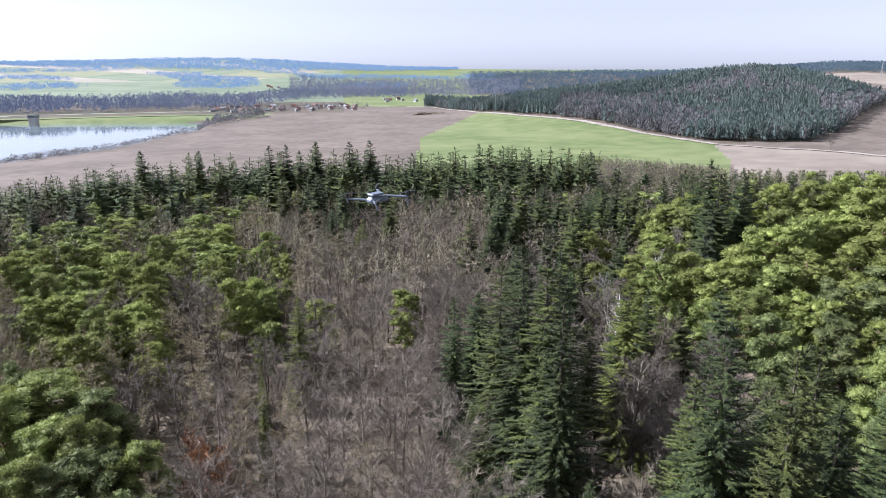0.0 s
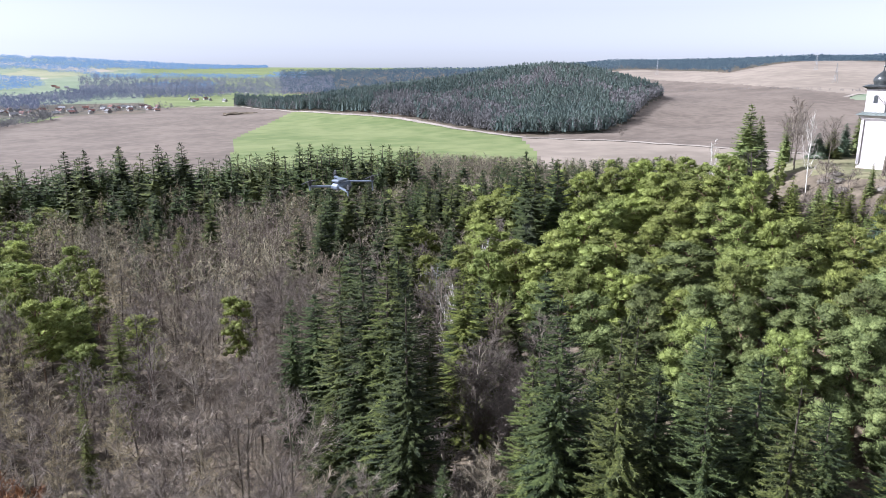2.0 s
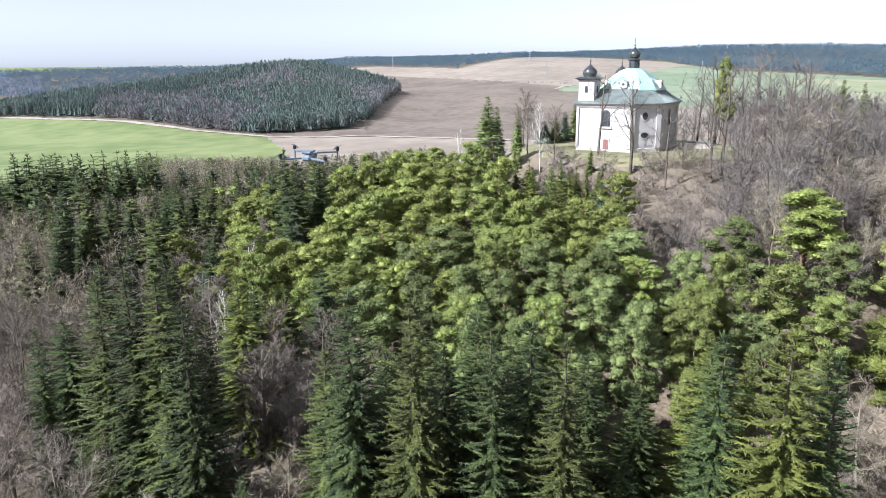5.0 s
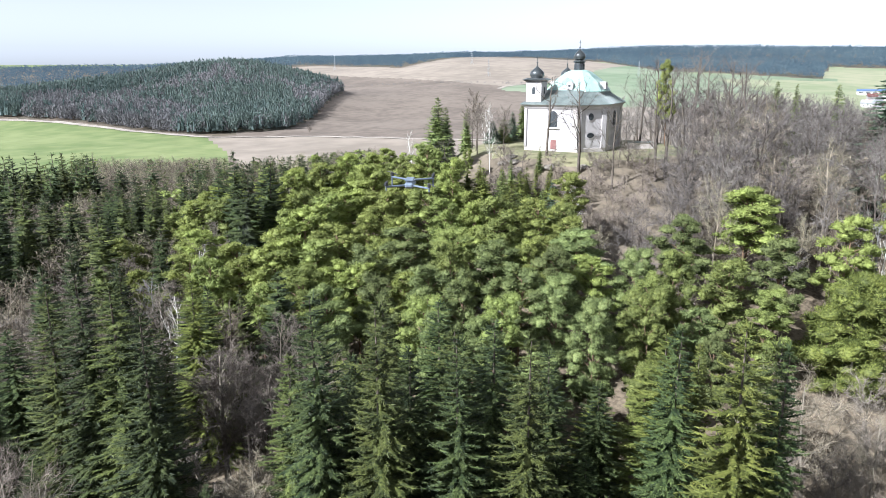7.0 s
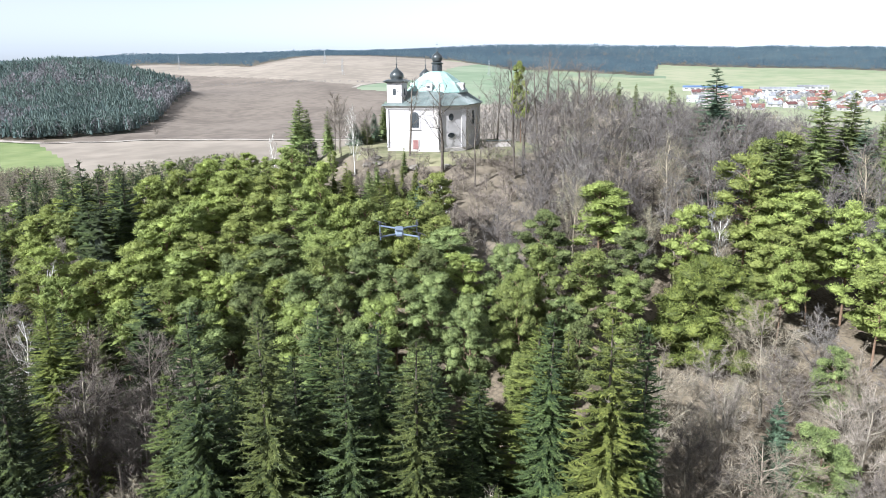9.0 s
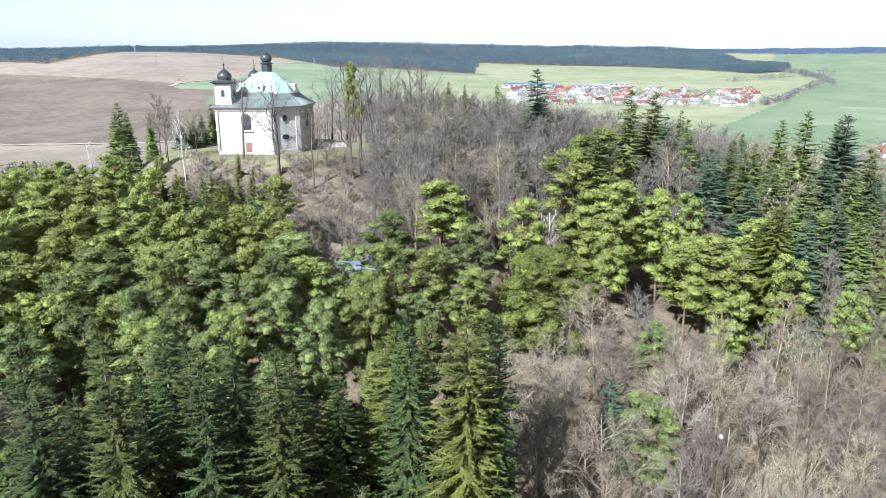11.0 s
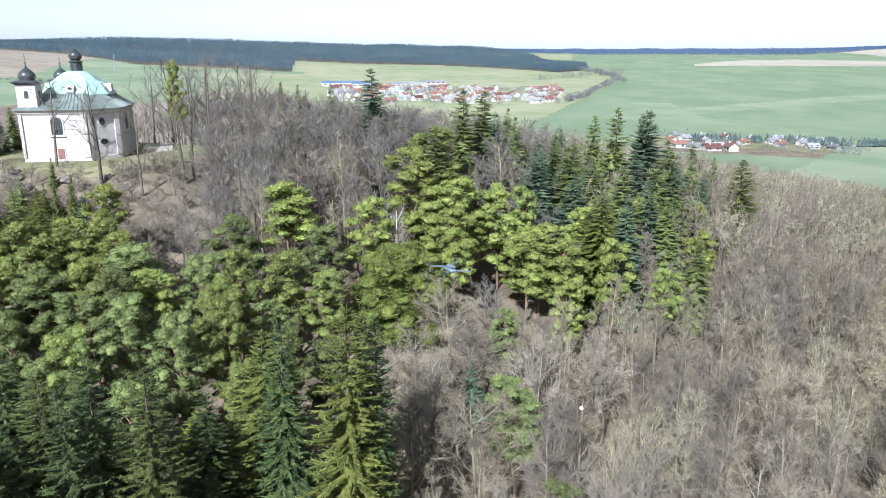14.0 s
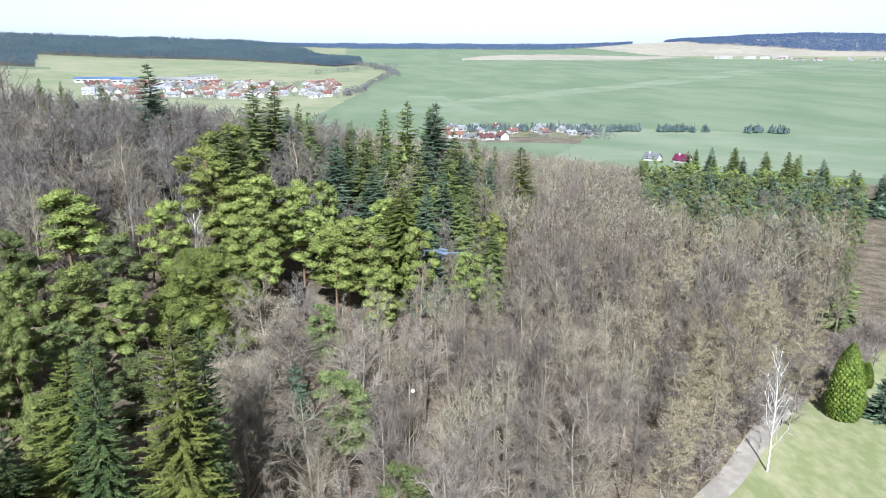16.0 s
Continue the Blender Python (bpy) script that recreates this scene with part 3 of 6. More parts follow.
def pine_parts(seed, h=14.0, spread=3.0, tufts=600, tuft=0.2, low=0.45, n=9, rows=6, slim=0.17, lobes=26, knobs=3):
    """A pine: bare reddish stem, rising limbs, and overlapping cushions of short needles that build a lumpy domed crown."""
    rng = np.random.default_rng(seed)
    trunk, crown = Soup(), Soup()
    lean = rng.normal(0, 0.04, 2)
    zs = np.linspace(0, h * 0.92, 7)
    wob = rng.normal(0, 0.12, (7, 2)) * np.linspace(0, 1, 7)[:, None]
    line = np.array([(lean[0] * z + wob[i, 0], lean[1] * z + wob[i, 1], z) for i, z in enumerate(zs)])
    trunk.limb(line, [0.0105 * h * (1 - 0.85 * z / h) for z in zs], 6)
    bulge = rng.uniform(0.75, 1.2, 6)
    for c in range(lobes):
        t = (c + rng.uniform(0.2, 0.8)) / lobes
        wide = 0.72 + 0.28 * t / 0.35 if t < 0.35 else math.sqrt(max(0.0, 1 - ((t - 0.35) / 0.7) ** 2))
        a = c * 2.4 + rng.normal(0, 0.3)
        off = spread * wide * rng.uniform(0.5, 0.82) * bulge[int((a % 6.283) / 6.284 * 6)] * (0.25 if c % 5 == 4 else 1.0)
        size = spread * rng.uniform(0.27, 0.42) * (1.05 - 0.25 * t)
        z = h * (low + (0.96 - low) * t)
        foot = np.array([np.interp(z * 0.93, zs, line[:, 0]), np.interp(z * 0.93, zs, line[:, 1]), z * 0.93])
        mid = np.array([foot[0] + np.cos(a) * off, foot[1] + np.sin(a) * off, z])
        trunk.limb([foot - np.array([0, 0, 0.4]), (foot + mid) / 2 + rng.normal(0, 0.1, 3), mid], [0.06, 0.04, 0.02], 3)
        dims = np.array([1.0, 0.9, 0.62]) * size
        # a few knobs on every cushion, so that its outline stays ragged
        for kx in range(knobs + 1):
            d = unit(rng.normal(0, 1, 3) + np.array([0, 0, 0.3]))
            spot = mid + d * dims * (0.0 if kx == 0 else rng.uniform(0.6, 1.0))
            part_dims = dims * (0.9 if kx == 0 else rng.uniform(0.35, 0.6)) * np.array([1.0, 1.0, 0.9])
            hull(crown, rng, spot, part_dims * 0.8, n if kx == 0 else max(5, n - 2), rows if kx == 0 else max(2, rows - 2), a, (0.7, 1.15))
            m = int(tufts * (0.4 if kx == 0 else 0.15))
            p = unit(rng.normal(0, 1, (m, 3)))
            p[:, 2] = np.where(p[:, 2] < -0.5, -p[:, 2], p[:, 2])
            base = spot + p * part_dims * rng.uniform(0.7, 1.1, (m, 1))
            along = unit(np.cross(p, rng.normal(0, 1, p.shape))) * 0.75 + p * 0.6 + np.array([0, 0, 0.25])
            crown.tris(blades(rng, base, along, tuft * rng.uniform(0.6, 1.3, m), tuft * slim * rng.uniform(0.7, 1.2, m), 0.3, p + np.array([0, 0, 0.3])))
    return trunk, crown


def bare_parts(seed, h=17.0, spread=4.0, limbs=9, boughs=6, twigs=11, thick=0.03, narrow=1.0, fork=0.30, stem=0.011):
    """A leafless broadleaf tree: stem, limbs and boughs, and a haze of twigs."""
    rng = np.random.default_rng(seed)
    wood, fine = Soup(), Soup()
    zs = np.linspace(0, h * 0.93, 7)
    wob = np.cumsum(rng.normal(0, 0.012 * h, (7, 2)), 0) * np.linspace(0, 1, 7)[:, None]
    line = np.concatenate([wob, zs[:, None]], 1)
    wood.limb(line, [stem * h * (1 - 0.9 * z / h) + 0.015 for z in zs], 5)
    starts, ways, lens = [], [], []
    for c in range(limbs):
        t = fork + (0.92 - fork) * (c + rng.random()) / limbs
        p = np.array([np.interp(t * h * 0.93, zs, line[:, k]) for k in range(3)])
        a = c * 2.4 + rng.normal(0, 0.5)
        up = rng.uniform(0.5, 1.2) * narrow
        way = unit(np.array([np.cos(a), np.sin(a), up]))
        l = spread * rng.uniform(0.75, 1.2) * (1.15 - 0.75 * (t - fork) / (1 - fork))
        pts = [p, p + way * l * 0.5 + rng.normal(0, 0.12, 3), p + way * l + np.array([0, 0, l * 0.28])]
        wood.limb(pts, [stem * h * 0.36, stem * h * 0.2, 0.02], 3)
        for b in range(boughs):
            s = 0.25 + 0.75 * (b + rng.random()) / boughs
            q = pts[0] * (1 - s) ** 2 + 2 * s * (1 - s) * pts[1] + s * s * pts[2]
            bw = unit(way + rng.normal(0, 0.65, 3) + np.array([0, 0, 0.25]))
            bl = l * rng.uniform(0.3, 0.6)
            wood.tris(blades(rng, q[None], bw[None], np.array([bl]), np.array([stem * h * 0.13]), 0.1))
            wood.tris(blades(rng, q[None], bw[None], np.array([bl]), np.array([stem * h * 0.13]), 0.1))
            k = np.linspace(0.1, 1, twigs)[:, None]
            starts.append(q + bw * bl * k)
            ways.append(unit(bw + rng.normal(0, 0.6, (twigs, 3)) + np.array([0, 0, 0.3])))
            lens.append(np.full(twigs, bl * 0.55))
    # twigs round the leader
    k = limbs * 3
    z = rng.uniform(0.6, 1.0, k) * h * 0.93
    starts.append(np.stack([np.interp(z, zs, line[:, j]) for j in range(3)], -1))
    ways.append(unit(rng.normal(0, 0.7, (k, 3)) + np.array([0, 0, 0.8])))
    lens.append(np.full(k, spread * 0.3))
    starts, ways, lens = np.concatenate(starts), np.concatenate(ways), np.concatenate(lens)
    fine.tris(blades(rng, starts, ways, lens * rng.uniform(0.6, 1.4, len(lens)), thick * rng.uniform(0.6, 1.2, len(lens)), 0.4))
    tips = starts + ways * (lens * 0.5)[:, None]
    fine.tris(blades(rng, tips, ways, lens * rng.uniform(0.5, 1.0, len(lens)), thick * 0.7 * np.ones(len(lens)), 1.1))
    return wood, fine


KINDS = {}


def kind_of_tree(key, name, label, category, group, builds, wood_mat, leaf_mats):
    """Registers the shapes of one kind of tree: (height, reach, trunk mesh, crown meshes) for each."""
    shapes = []
    for h, reach, (a, b) in builds:
        shapes.append((h, reach, a.mesh("trunk", M[wood_mat]), [b.mesh("crown", M[lm]) for lm in leaf_mats]))
    KINDS[key] = (name, label, category, group, shapes)


SPRUCE_LABEL = "tall dark green spruce with drooping boughs among forest"
PINE_LABEL = "light green pine with rounded needle cushions on reddish stem"
BARE_LABEL = "leafless broadleaf tree with grey-brown twigs"
kind_of_tree("spruce", "spruce_tree", SPRUCE_LABEL, "spruce", "spruces of the forest",
             [(20, sp, spruce_parts(s, 20, sp, 38, 11, 9, 0.5, core=0.66, leaf=0.17, taper=0.68, droop=0.38, plate=0.26)) for s, sp in ((1, 3.4), (2, 3.0), (3, 3.7))], "bark", ("spruce", "spruce", "spruce_mid"))
kind_of_tree("big_spruce", "spruce_tree", "large dense spruce with full ragged skirts among bare trees", "spruce", "large near spruces",
             [(24, sp, spruce_parts(s, 24, sp, 54, 14, 26, 0.33, core=0.34, leaf=0.15, taper=0.58, droop=0.42, plate=0.075)) for s, sp in ((11, 3.6), (12, 3.2), (13, 4.0))], "bark", ("spruce", "spruce", "spruce_mid"))
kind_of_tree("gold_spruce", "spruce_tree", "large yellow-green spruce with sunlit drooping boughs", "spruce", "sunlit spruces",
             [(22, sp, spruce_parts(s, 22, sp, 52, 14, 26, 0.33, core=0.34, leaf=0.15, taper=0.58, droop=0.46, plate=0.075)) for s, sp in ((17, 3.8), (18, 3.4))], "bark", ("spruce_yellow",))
kind_of_tree("ridge_spruce", "spruce_tree", "tall broad spruce rising above bare trees on the ridge", "spruce", "spruces of the ridge",
             [(22, sp, spruce_parts(s, 22, sp, 44, 13, 13, 0.5, core=0.66, leaf=0.18, taper=0.62, droop=0.42, plate=0.2)) for s, sp in ((14, 4.4), (15, 4.0), (16, 4.8))], "bark", ("spruce_front_lit", "spruce_blue", "spruce_front_lit"))
kind_of_tree("young_spruce", "young_spruce", "short conical young spruce on the open slope", "spruce", "young spruces",
             [(8, sp, spruce_parts(s, 8, sp, 24, 11, 8, 0.3, 0.02, core=0.4, leaf=0.22, taper=0.8)) for s, sp in ((21, 2.0), (22, 1.7))], "bark", ("spruce_front_lit", "spruce_yellow"))
kind_of_tree("blue_spruce", "blue_spruce", "bluish green spruce with pale needles", "spruce", "",
             [(9, 2.4, spruce_parts(23, 9, 2.4, 26, 12, 12, 0.3, 0.02, core=0.3, leaf=0.22, taper=0.75))], "bark", ("spruce_blue",))
kind_of_tree("pine", "pine_tree", PINE_LABEL, "pine", "pines of the hillside",
             [(14, sp, pine_parts(s, 14, sp, 260, 0.3, lo, 7, 4, 0.18)) for s, sp, lo in ((31, 3.2, 0.36), (32, 2.9, 0.45), (33, 3.5, 0.32))], "bark_pine", ("pine_lit", "pine_lit", "pine"))
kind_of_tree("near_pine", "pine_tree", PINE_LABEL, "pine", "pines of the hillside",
             [(14, sp, pine_parts(s, 14, sp, 620, 0.24, lo, 8, 5, 0.15)) for s, sp, lo in ((35, 3.1, 0.38), (36, 2.8, 0.48), (37, 3.4, 0.33), (38, 3.0, 0.42))], "bark_pine", ("pine_blue_dim", "pine_blue_dim", "pine"))
kind_of_tree("far_pine", "young_pine", "bluish green pine of a dense young plantation", "pine", "pines of the plantation",
             [(14, 3.3, pine_parts(s, 14, 3.3, 90, 0.4, 0.2, 6, 3, 0.22, 18, 2)) for s in (39, 40)], "bark_pine", ("spruce_blue", "pine_blue_dim"))
BARE_SHAPES = [(17, sp, bare_parts(s, 17, sp, 13, 7, 13, 0.03, nr, 0.26, 0.009)) for s, sp, nr in ((41, 4.6, 1.0), (42, 4.1, 1.3), (43, 5.0, 0.9), (44, 3.7, 1.6))]
kind_of_tree("bare", "bare_tree", BARE_LABEL, "tree", "bare broadleaf trees", BARE_SHAPES, "bark", ("wood_haze", "wood_haze", "wood_haze", "twig"))
# bare trees of no known species, in a darker violet-brown
kind_of_tree("dark_bare", "dark_bare_tree", "leafless broadleaf tree with dark violet-brown twigs on the ridge", "tree", "bare trees of the ridge", BARE_SHAPES, "bark", ("twig_dark",))
kind_of_tree("near_bare", "bare_tree", BARE_LABEL, "tree", "bare broadleaf trees",
             [(15, sp, bare_parts(s, 15, sp, 15, 9, 17, 0.017, nr, 0.26, 0.010)) for s, sp, nr in ((45, 4.2, 1.0), (46, 3.7, 1.3), (47, 4.5, 0.9), (48, 3.4, 1.7))], "bark_sunlit", ("twig", "wood_haze", "wood_haze", "twig_violet"))
kind_of_tree("pale", "bare_tree", "leafless pale-barked tree with fine ascending twigs", "tree", "pale bare trees",
             [(16, sp, bare_parts(s, 16, sp, 13, 7, 14, 0.015, nr)) for s, sp, nr in ((51, 3.0, 2.0), (52, 3.6, 1.6))], "twig", ("twig_tan", "twig"))
kind_of_tree("gnarled", "gnarled_tree", "leafless gnarled tree with thick dark limbs", "tree", "gnarled trees",
             [(14, 4.4, bare_parts(s, 14, 4.4, 8, 5, 9, 0.014, 0.95, 0.33, 0.0155)) for s in (55, 56, 57)], "bark", ("twig_dark",))
kind_of_tree("birch", "birch_tree", "slender leafless birch with white bark", "birch", "birches",
             [(13, 2.5, bare_parts(s, 13, 2.5, 20, 6, 10, 0.010, 1.9, 0.2, 0.007)) for s in (61, 62)], "bark_birch", ("twig_pale",))
kind_of_tree("larch", "larch_tree", "leafless straw-coloured larch of narrow conical shape", "larch", "larches",
             [(18, 2.4, bare_parts(s, 18, 2.4, 60, 4, 11, 0.018, 0.15, 0.12, 0.006)) for s in (71, 72)], "bark_sunlit", ("larch_twig",))
kind_of_tree("yew", "broad_spruce", "broad yellow-green spruce with hanging boughs", "spruce", "",
             [(13, 5.6, pine_parts(81, 13, 5.6, 900, 0.34, 0.1, 8, 5, 0.14, 40, 5))], "bark", ("spruce_yellow",))
kind_of_tree("oak", "oak_sapling", "small oak still holding rust-brown leaves", "tree", "",
             [(8, 2.8, bare_parts(91, 8, 2.8, 14, 8, 18, 0.07, 0.9))], "bark", ("rust_leaf",))
kind_of_tree("dead", "dead_tree", "dead tree with bleached grey branches", "tree", "dead trees",
             [(14, 3.0, bare_parts(95, 14, 3.0, 14, 5, 8, 0.02, 0.5, 0.3, 0.010))], "dead_wood", ("dead_wood",))

placed = []
count = {}


def plant(key, x, y, h, rnd, tilt=0.02, girth=0.0, label=""):
    """One tree as a thing: an empty at the foot with trunk and crown under it; girth is the crown's reach."""
    name, lab, cat, group, shapes = KINDS[key]
    h0, reach, trunk, crowns = shapes[rnd.randrange(len(shapes))]
    ob = empty(name, x, y, float(height(x, y)) - 0.15, label or lab, cat, group)
    s = h / h0
    wide = girth / reach if girth else s * rnd.uniform(0.88, 1.12) * (1.35 if key == "spruce" else 1.0)
    ob.rotation_euler = (rnd.gauss(0, tilt), rnd.gauss(0, tilt), rnd.uniform(0, 6.28))
    ob.scale = (wide, wide, s)
    under("trunk", trunk, ob)
    under("crown", crowns[rnd.randrange(len(crowns))], ob)
    placed.append((x, y))
    count[key] = count.get(key, 0) + 1
    return ob


rnd = random.Random(7)
# trees that stand out: place, height, reach of the crown
BIG = ((8.2, 53, 25, 2.7), (8.7, 47.9, 24, 2.3), (16.8, 38.8, 25, 2.6), (19, 35.2, 25, 2.5), (22.3, 31.2, 23, 2), (25.9, 28.7, 23, 2.1),
        (34.6, 24, 22, 2.3), (36.9, 18.3, 23, 2.1), (4.8, 58.8, 24, 2.2), (7, 55.1, 26, 2.5), (9.4, 55.6, 25, 2.2), (4.2, 75.2, 15, 2.5),
        (1.1, 69.1, 17, 1.5), (15.9, 41.9, 20, 2.1), (3.5, 63.8, 8, 1.7), (34, 16.8, 24, 1.9), (25.1, 35.6, 21, 2.6), (23.9, 40.8, 22, 2.5),
        (22.8, 37.2, 20, 2.2), (28.6, 34.5, 21, 2.3), (31.9, 32, 18, 2.1), (31, 43.4, 18, 2.4), (34.7, 30, 15, 2), (20.1, 41.3, 19, 2.2))
BIG += ((12.7, 56.6, 18, 1.7),)
RIDGE_SPRUCE = ((116.3, 18.5, 20, 2.5), (105.6, 10.4, 20, 2.7), (108.8, 5.8, 20, 2.8), (112.2, 38.8, 22, 3.7), (118.7, 49.4, 16, 1.9), (93.1, 24.7, 21, 3),
        (71.8, 93.9, 15, 2.2), (108.7, 23.2, 24, 2.8), (118.5, 21.4, 23, 3.1), (126.7, 17.8, 20, 2.1), (115, 14.5, 21, 2.3), (139, 2.2, 22, 2.8),
        (122.3, -2, 26, 3.4), (133.3, -8.3, 26, 4.2), (147.8, -15.1, 20, 3.1), (195.7, -26.9, 18, 3.6), (118.4, -12.7, 18, 3.4), (99.5, 4.4, 18, 3.1),
        (117.2, -5.6, 20, 3), (116.5, -9.3, 20, 3), (103.1, -3.1, 20, 3.1), (111.8, 1.3, 18, 2.9), (189.6, -75.8, 13, 3.5), (198.6, -86.1, 10, 3.1))
RIDGE_SPRUCE += ((88.7, -69, 14, 2), (155.2, -25.9, 18, 2), (136.3, -8.6, 25, 3.5), (126.4, -13, 20, 2.8))
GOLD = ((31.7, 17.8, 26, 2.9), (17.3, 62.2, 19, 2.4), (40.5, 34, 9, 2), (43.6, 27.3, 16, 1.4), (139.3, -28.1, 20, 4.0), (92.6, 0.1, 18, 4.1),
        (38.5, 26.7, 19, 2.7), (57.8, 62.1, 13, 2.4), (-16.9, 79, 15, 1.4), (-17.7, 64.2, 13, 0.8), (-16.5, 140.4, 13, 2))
MID = ((11.6, 134.2, 22, 3), (13.3, 116.8, 23, 2.8), (33.8, 85.7, 21, 3), (4.2, 112.4, 17, 2.5), (7.6, 108.3, 17, 2.7), (20, 123.9, 19, 2.3),
        (24.2, 117.7, 18, 2.2), (22.4, 128.6, 16, 2.1), (25.2, 106.8, 16, 2), (33.5, 122.4, 17, 2.1), (24.2, 92.3, 15, 1.9), (14.2, 98.8, 16, 2),
        (0.8, 184.5, 14, 2.2), (0.1, 179.5, 12, 2.9), (-24.6, 97, 12, 1.7), (17.6, 86.7, 15, 1.8), (17.3, 66.3, 16, 2), (33.7, 108, 15, 1.8),
        (-34.3, 188.7, 12, 3.1), (-30.1, 191.5, 13, 3.1), (-27.5, 200.9, 12, 3.3), (-22.2, 204.7, 13, 3.3), (-17.1, 202.9, 13, 3.3),
        (-12.2, 202.3, 13, 3.3))
MID += ((-8.2, 205, 12, 2.9), (-35.1, 169.8, 12, 2.5), (-27.3, 160.4, 12, 2.7), (-21.3, 158.8, 11, 2.6), (-15.7, 162, 11, 2.3), (-43.6, 150.9, 12, 2.6),
        (58.1, 182.5, 15, 2.3), (40, 119.6, 15, 1.5), (33.5, 116.6, 15, 2), (49.6, 202.7, 17, 5.1), (43.4, 157.5, 16, 3.3), (41.2, 131.7, 17, 2.8),
        (36.4, 165.3, 16, 3.4), (21.3, 83.9, 16, 2.1), (33.4, 104.4, 16, 2.5), (36.8, 97, 21, 2.5), (30.9, 127.7, 15, 2.7), (21.2, 68.9, 15, 1.8),
        (24.3, 66.9, 14, 1.8))
YOUNG = ((63.2, 67.3, 8, 2.3), (59.5, 67.9, 8, 2.3), (59.9, 73.9, 8, 2), (57.6, 59.8, 8, 1.8), (65.5, 64.2, 8, 1.7), (67.1, 73.3, 7, 2.1),
        (65.7, 76.6, 7, 2.1))
PINE = ((74.2, 39.9, 14, 3.9), (68.3, 32.9, 14, 2.9), (78.5, 30.6, 14, 3.2), (64.7, 41.2, 14, 2.9), (48.7, 34.9, 15, 2.4), (43.6, 37.2, 15, 2.5),
        (31.6, 45.1, 16, 1.9), (45.7, 43.8, 14, 2.8), (47.6, 53.7, 13, 2.8), (55.3, 48.6, 13, 3.5), (48.3, 75, 13, 3.7), (51.6, 71.6, 13, 3.3),
        (89.5, 26.8, 18, 4.3), (88.4, 21.5, 16, 4.2), (82.1, 21, 14, 3.3), (40.1, 51, 14, 2.5), (45.1, 80.6, 13, 3.8), (62.4, 31.3, 12, 2.4),
        (52.3, 31, 12, 1.6), (35.4, 71.6, 13, 3.7), (37.9, 65.2, 13, 3.2), (43.7, 64.6, 13, 3.6), (31.9, 75.5, 14, 3.4), (28.9, 79.4, 14, 3.2))
PINE += ((46.7, 59.1, 13, 3.2), (58.7, 60.9, 10, 2.1), (34.2, 57.9, 14, 2.6), (38.1, 55.6, 14, 2.9), (39.9, 44.5, 14, 2.4), (30, 65.9, 14, 3.1),
        (40.4, 96.6, 13, 4.3), (43.4, 89.3, 13, 4.1), (39.1, 72.6, 13, 3.4), (35.8, 99.3, 14, 3.5), (55.4, 41.5, 14, 2.7), (57.9, 39, 14, 2.4),
        (54.1, 78.9, 13, 3.6), (52.1, 85.4, 13, 3.7), (98.8, 26.5, 19, 4.8), (94.7, 22.4, 15, 4.4), (91.5, 14.9, 16, 3.9), (97, 12.1, 15, 2.6),
        (86.2, 8.4, 14, 4.8), (77.3, 41.2, 13, 3), (83.5, 10, 13, 3.4), (83.1, 5.6, 13, 3.4), (88.1, 18.2, 12, 2.4), (-5.1, 89.1, 12, 2.4))
PINE += ((-26.6, 95.6, 13, 3), (-25.9, 110.6, 12, 2.6), (-22.6, 84.6, 10, 2.2), (-50.9, 143.8, 14, 5), (-49, 129, 14, 4.5), (-43.5, 131.6, 14, 4.5),
        (-43.8, 121.5, 13, 4.8), (-39.3, 116.9, 13, 4), (-56.1, 111.4, 14, 3.4), (-68.6, 178.9, 14, 3.9), (-39.5, 92.1, 13, 2.5), (-39.9, 85.1, 13, 2.4),
        (-47.6, 85, 14, 3.2), (-51.2, 84.5, 14, 2.9), (-43.1, 82.8, 13, 2.3), (-55.1, 101.5, 13, 3.3), (-60.9, 101.4, 13, 2.9), (21.6, 99.3, 14, 2.9),
        (32.9, 102.7, 15, 3.5), (28.6, 88.3, 14, 3.4), (-34.8, 59.2, 15, 4.1), (-30.8, 56.9, 14, 3.4), (-33, 51.4, 14, 3.2), (-26.3, 47.9, 13, 3.2))
PINE += ((-24.1, 48.8, 13, 2.7), (-28.2, 46.3, 13, 3.2), (-30.9, 46.2, 14, 2.7), (-41.1, 62.7, 14, 2.9), (-71.3, 164.4, 13, 5.1), (-71.7, 150.5, 13, 4.7),
        (-70.2, 135.2, 13, 4.3), (-79.1, 141.6, 13, 4.6), (-73.6, 123.8, 13, 4.1), (-71.3, 114.6, 13, 3.9), (-62.2, 137.3, 13, 3.7), (-50, 160.1, 13, 4.8),
        (-64, 182, 13, 5.5), (-50.4, 186, 12, 4.7), (24.7, 81.7, 14, 3.2))
LARCH = ((-26.3, 56.9, 14, 1.5), (-17.5, 55.8, 15, 1.4), (-39.7, 73.5, 15, 2.3), (-43.1, 66.4, 15, 2), (-42.3, 69.9, 15, 2.4), (-34.7, 65.6, 14, 2),
        (-32.8, 81.1, 15, 2.4), (-50.2, 112.2, 14, 2.2), (-28.9, 75.6, 14, 2.4), (-23.5, 119.5, 13, 2.5), (-19.9, 131.8, 13, 2.5), (-43.5, 165.7, 14, 3.1),
        (-43.8, 150, 14, 2.8), (-11.8, 153.8, 13, 3.1), (-28.3, 83.7, 14, 2.2), (-22.8, 52.4, 12, 1.8), (-22.4, 47.1, 12, 1.7), (59.9, -31.1, 14, 2),
        (54.2, -30, 14, 1.9), (52.2, -25.6, 13, 1.8), (76.4, -54.7, 14, 2.2), (63.3, -45.3, 14, 1.9), (47.3, -22.3, 12, 1.7))
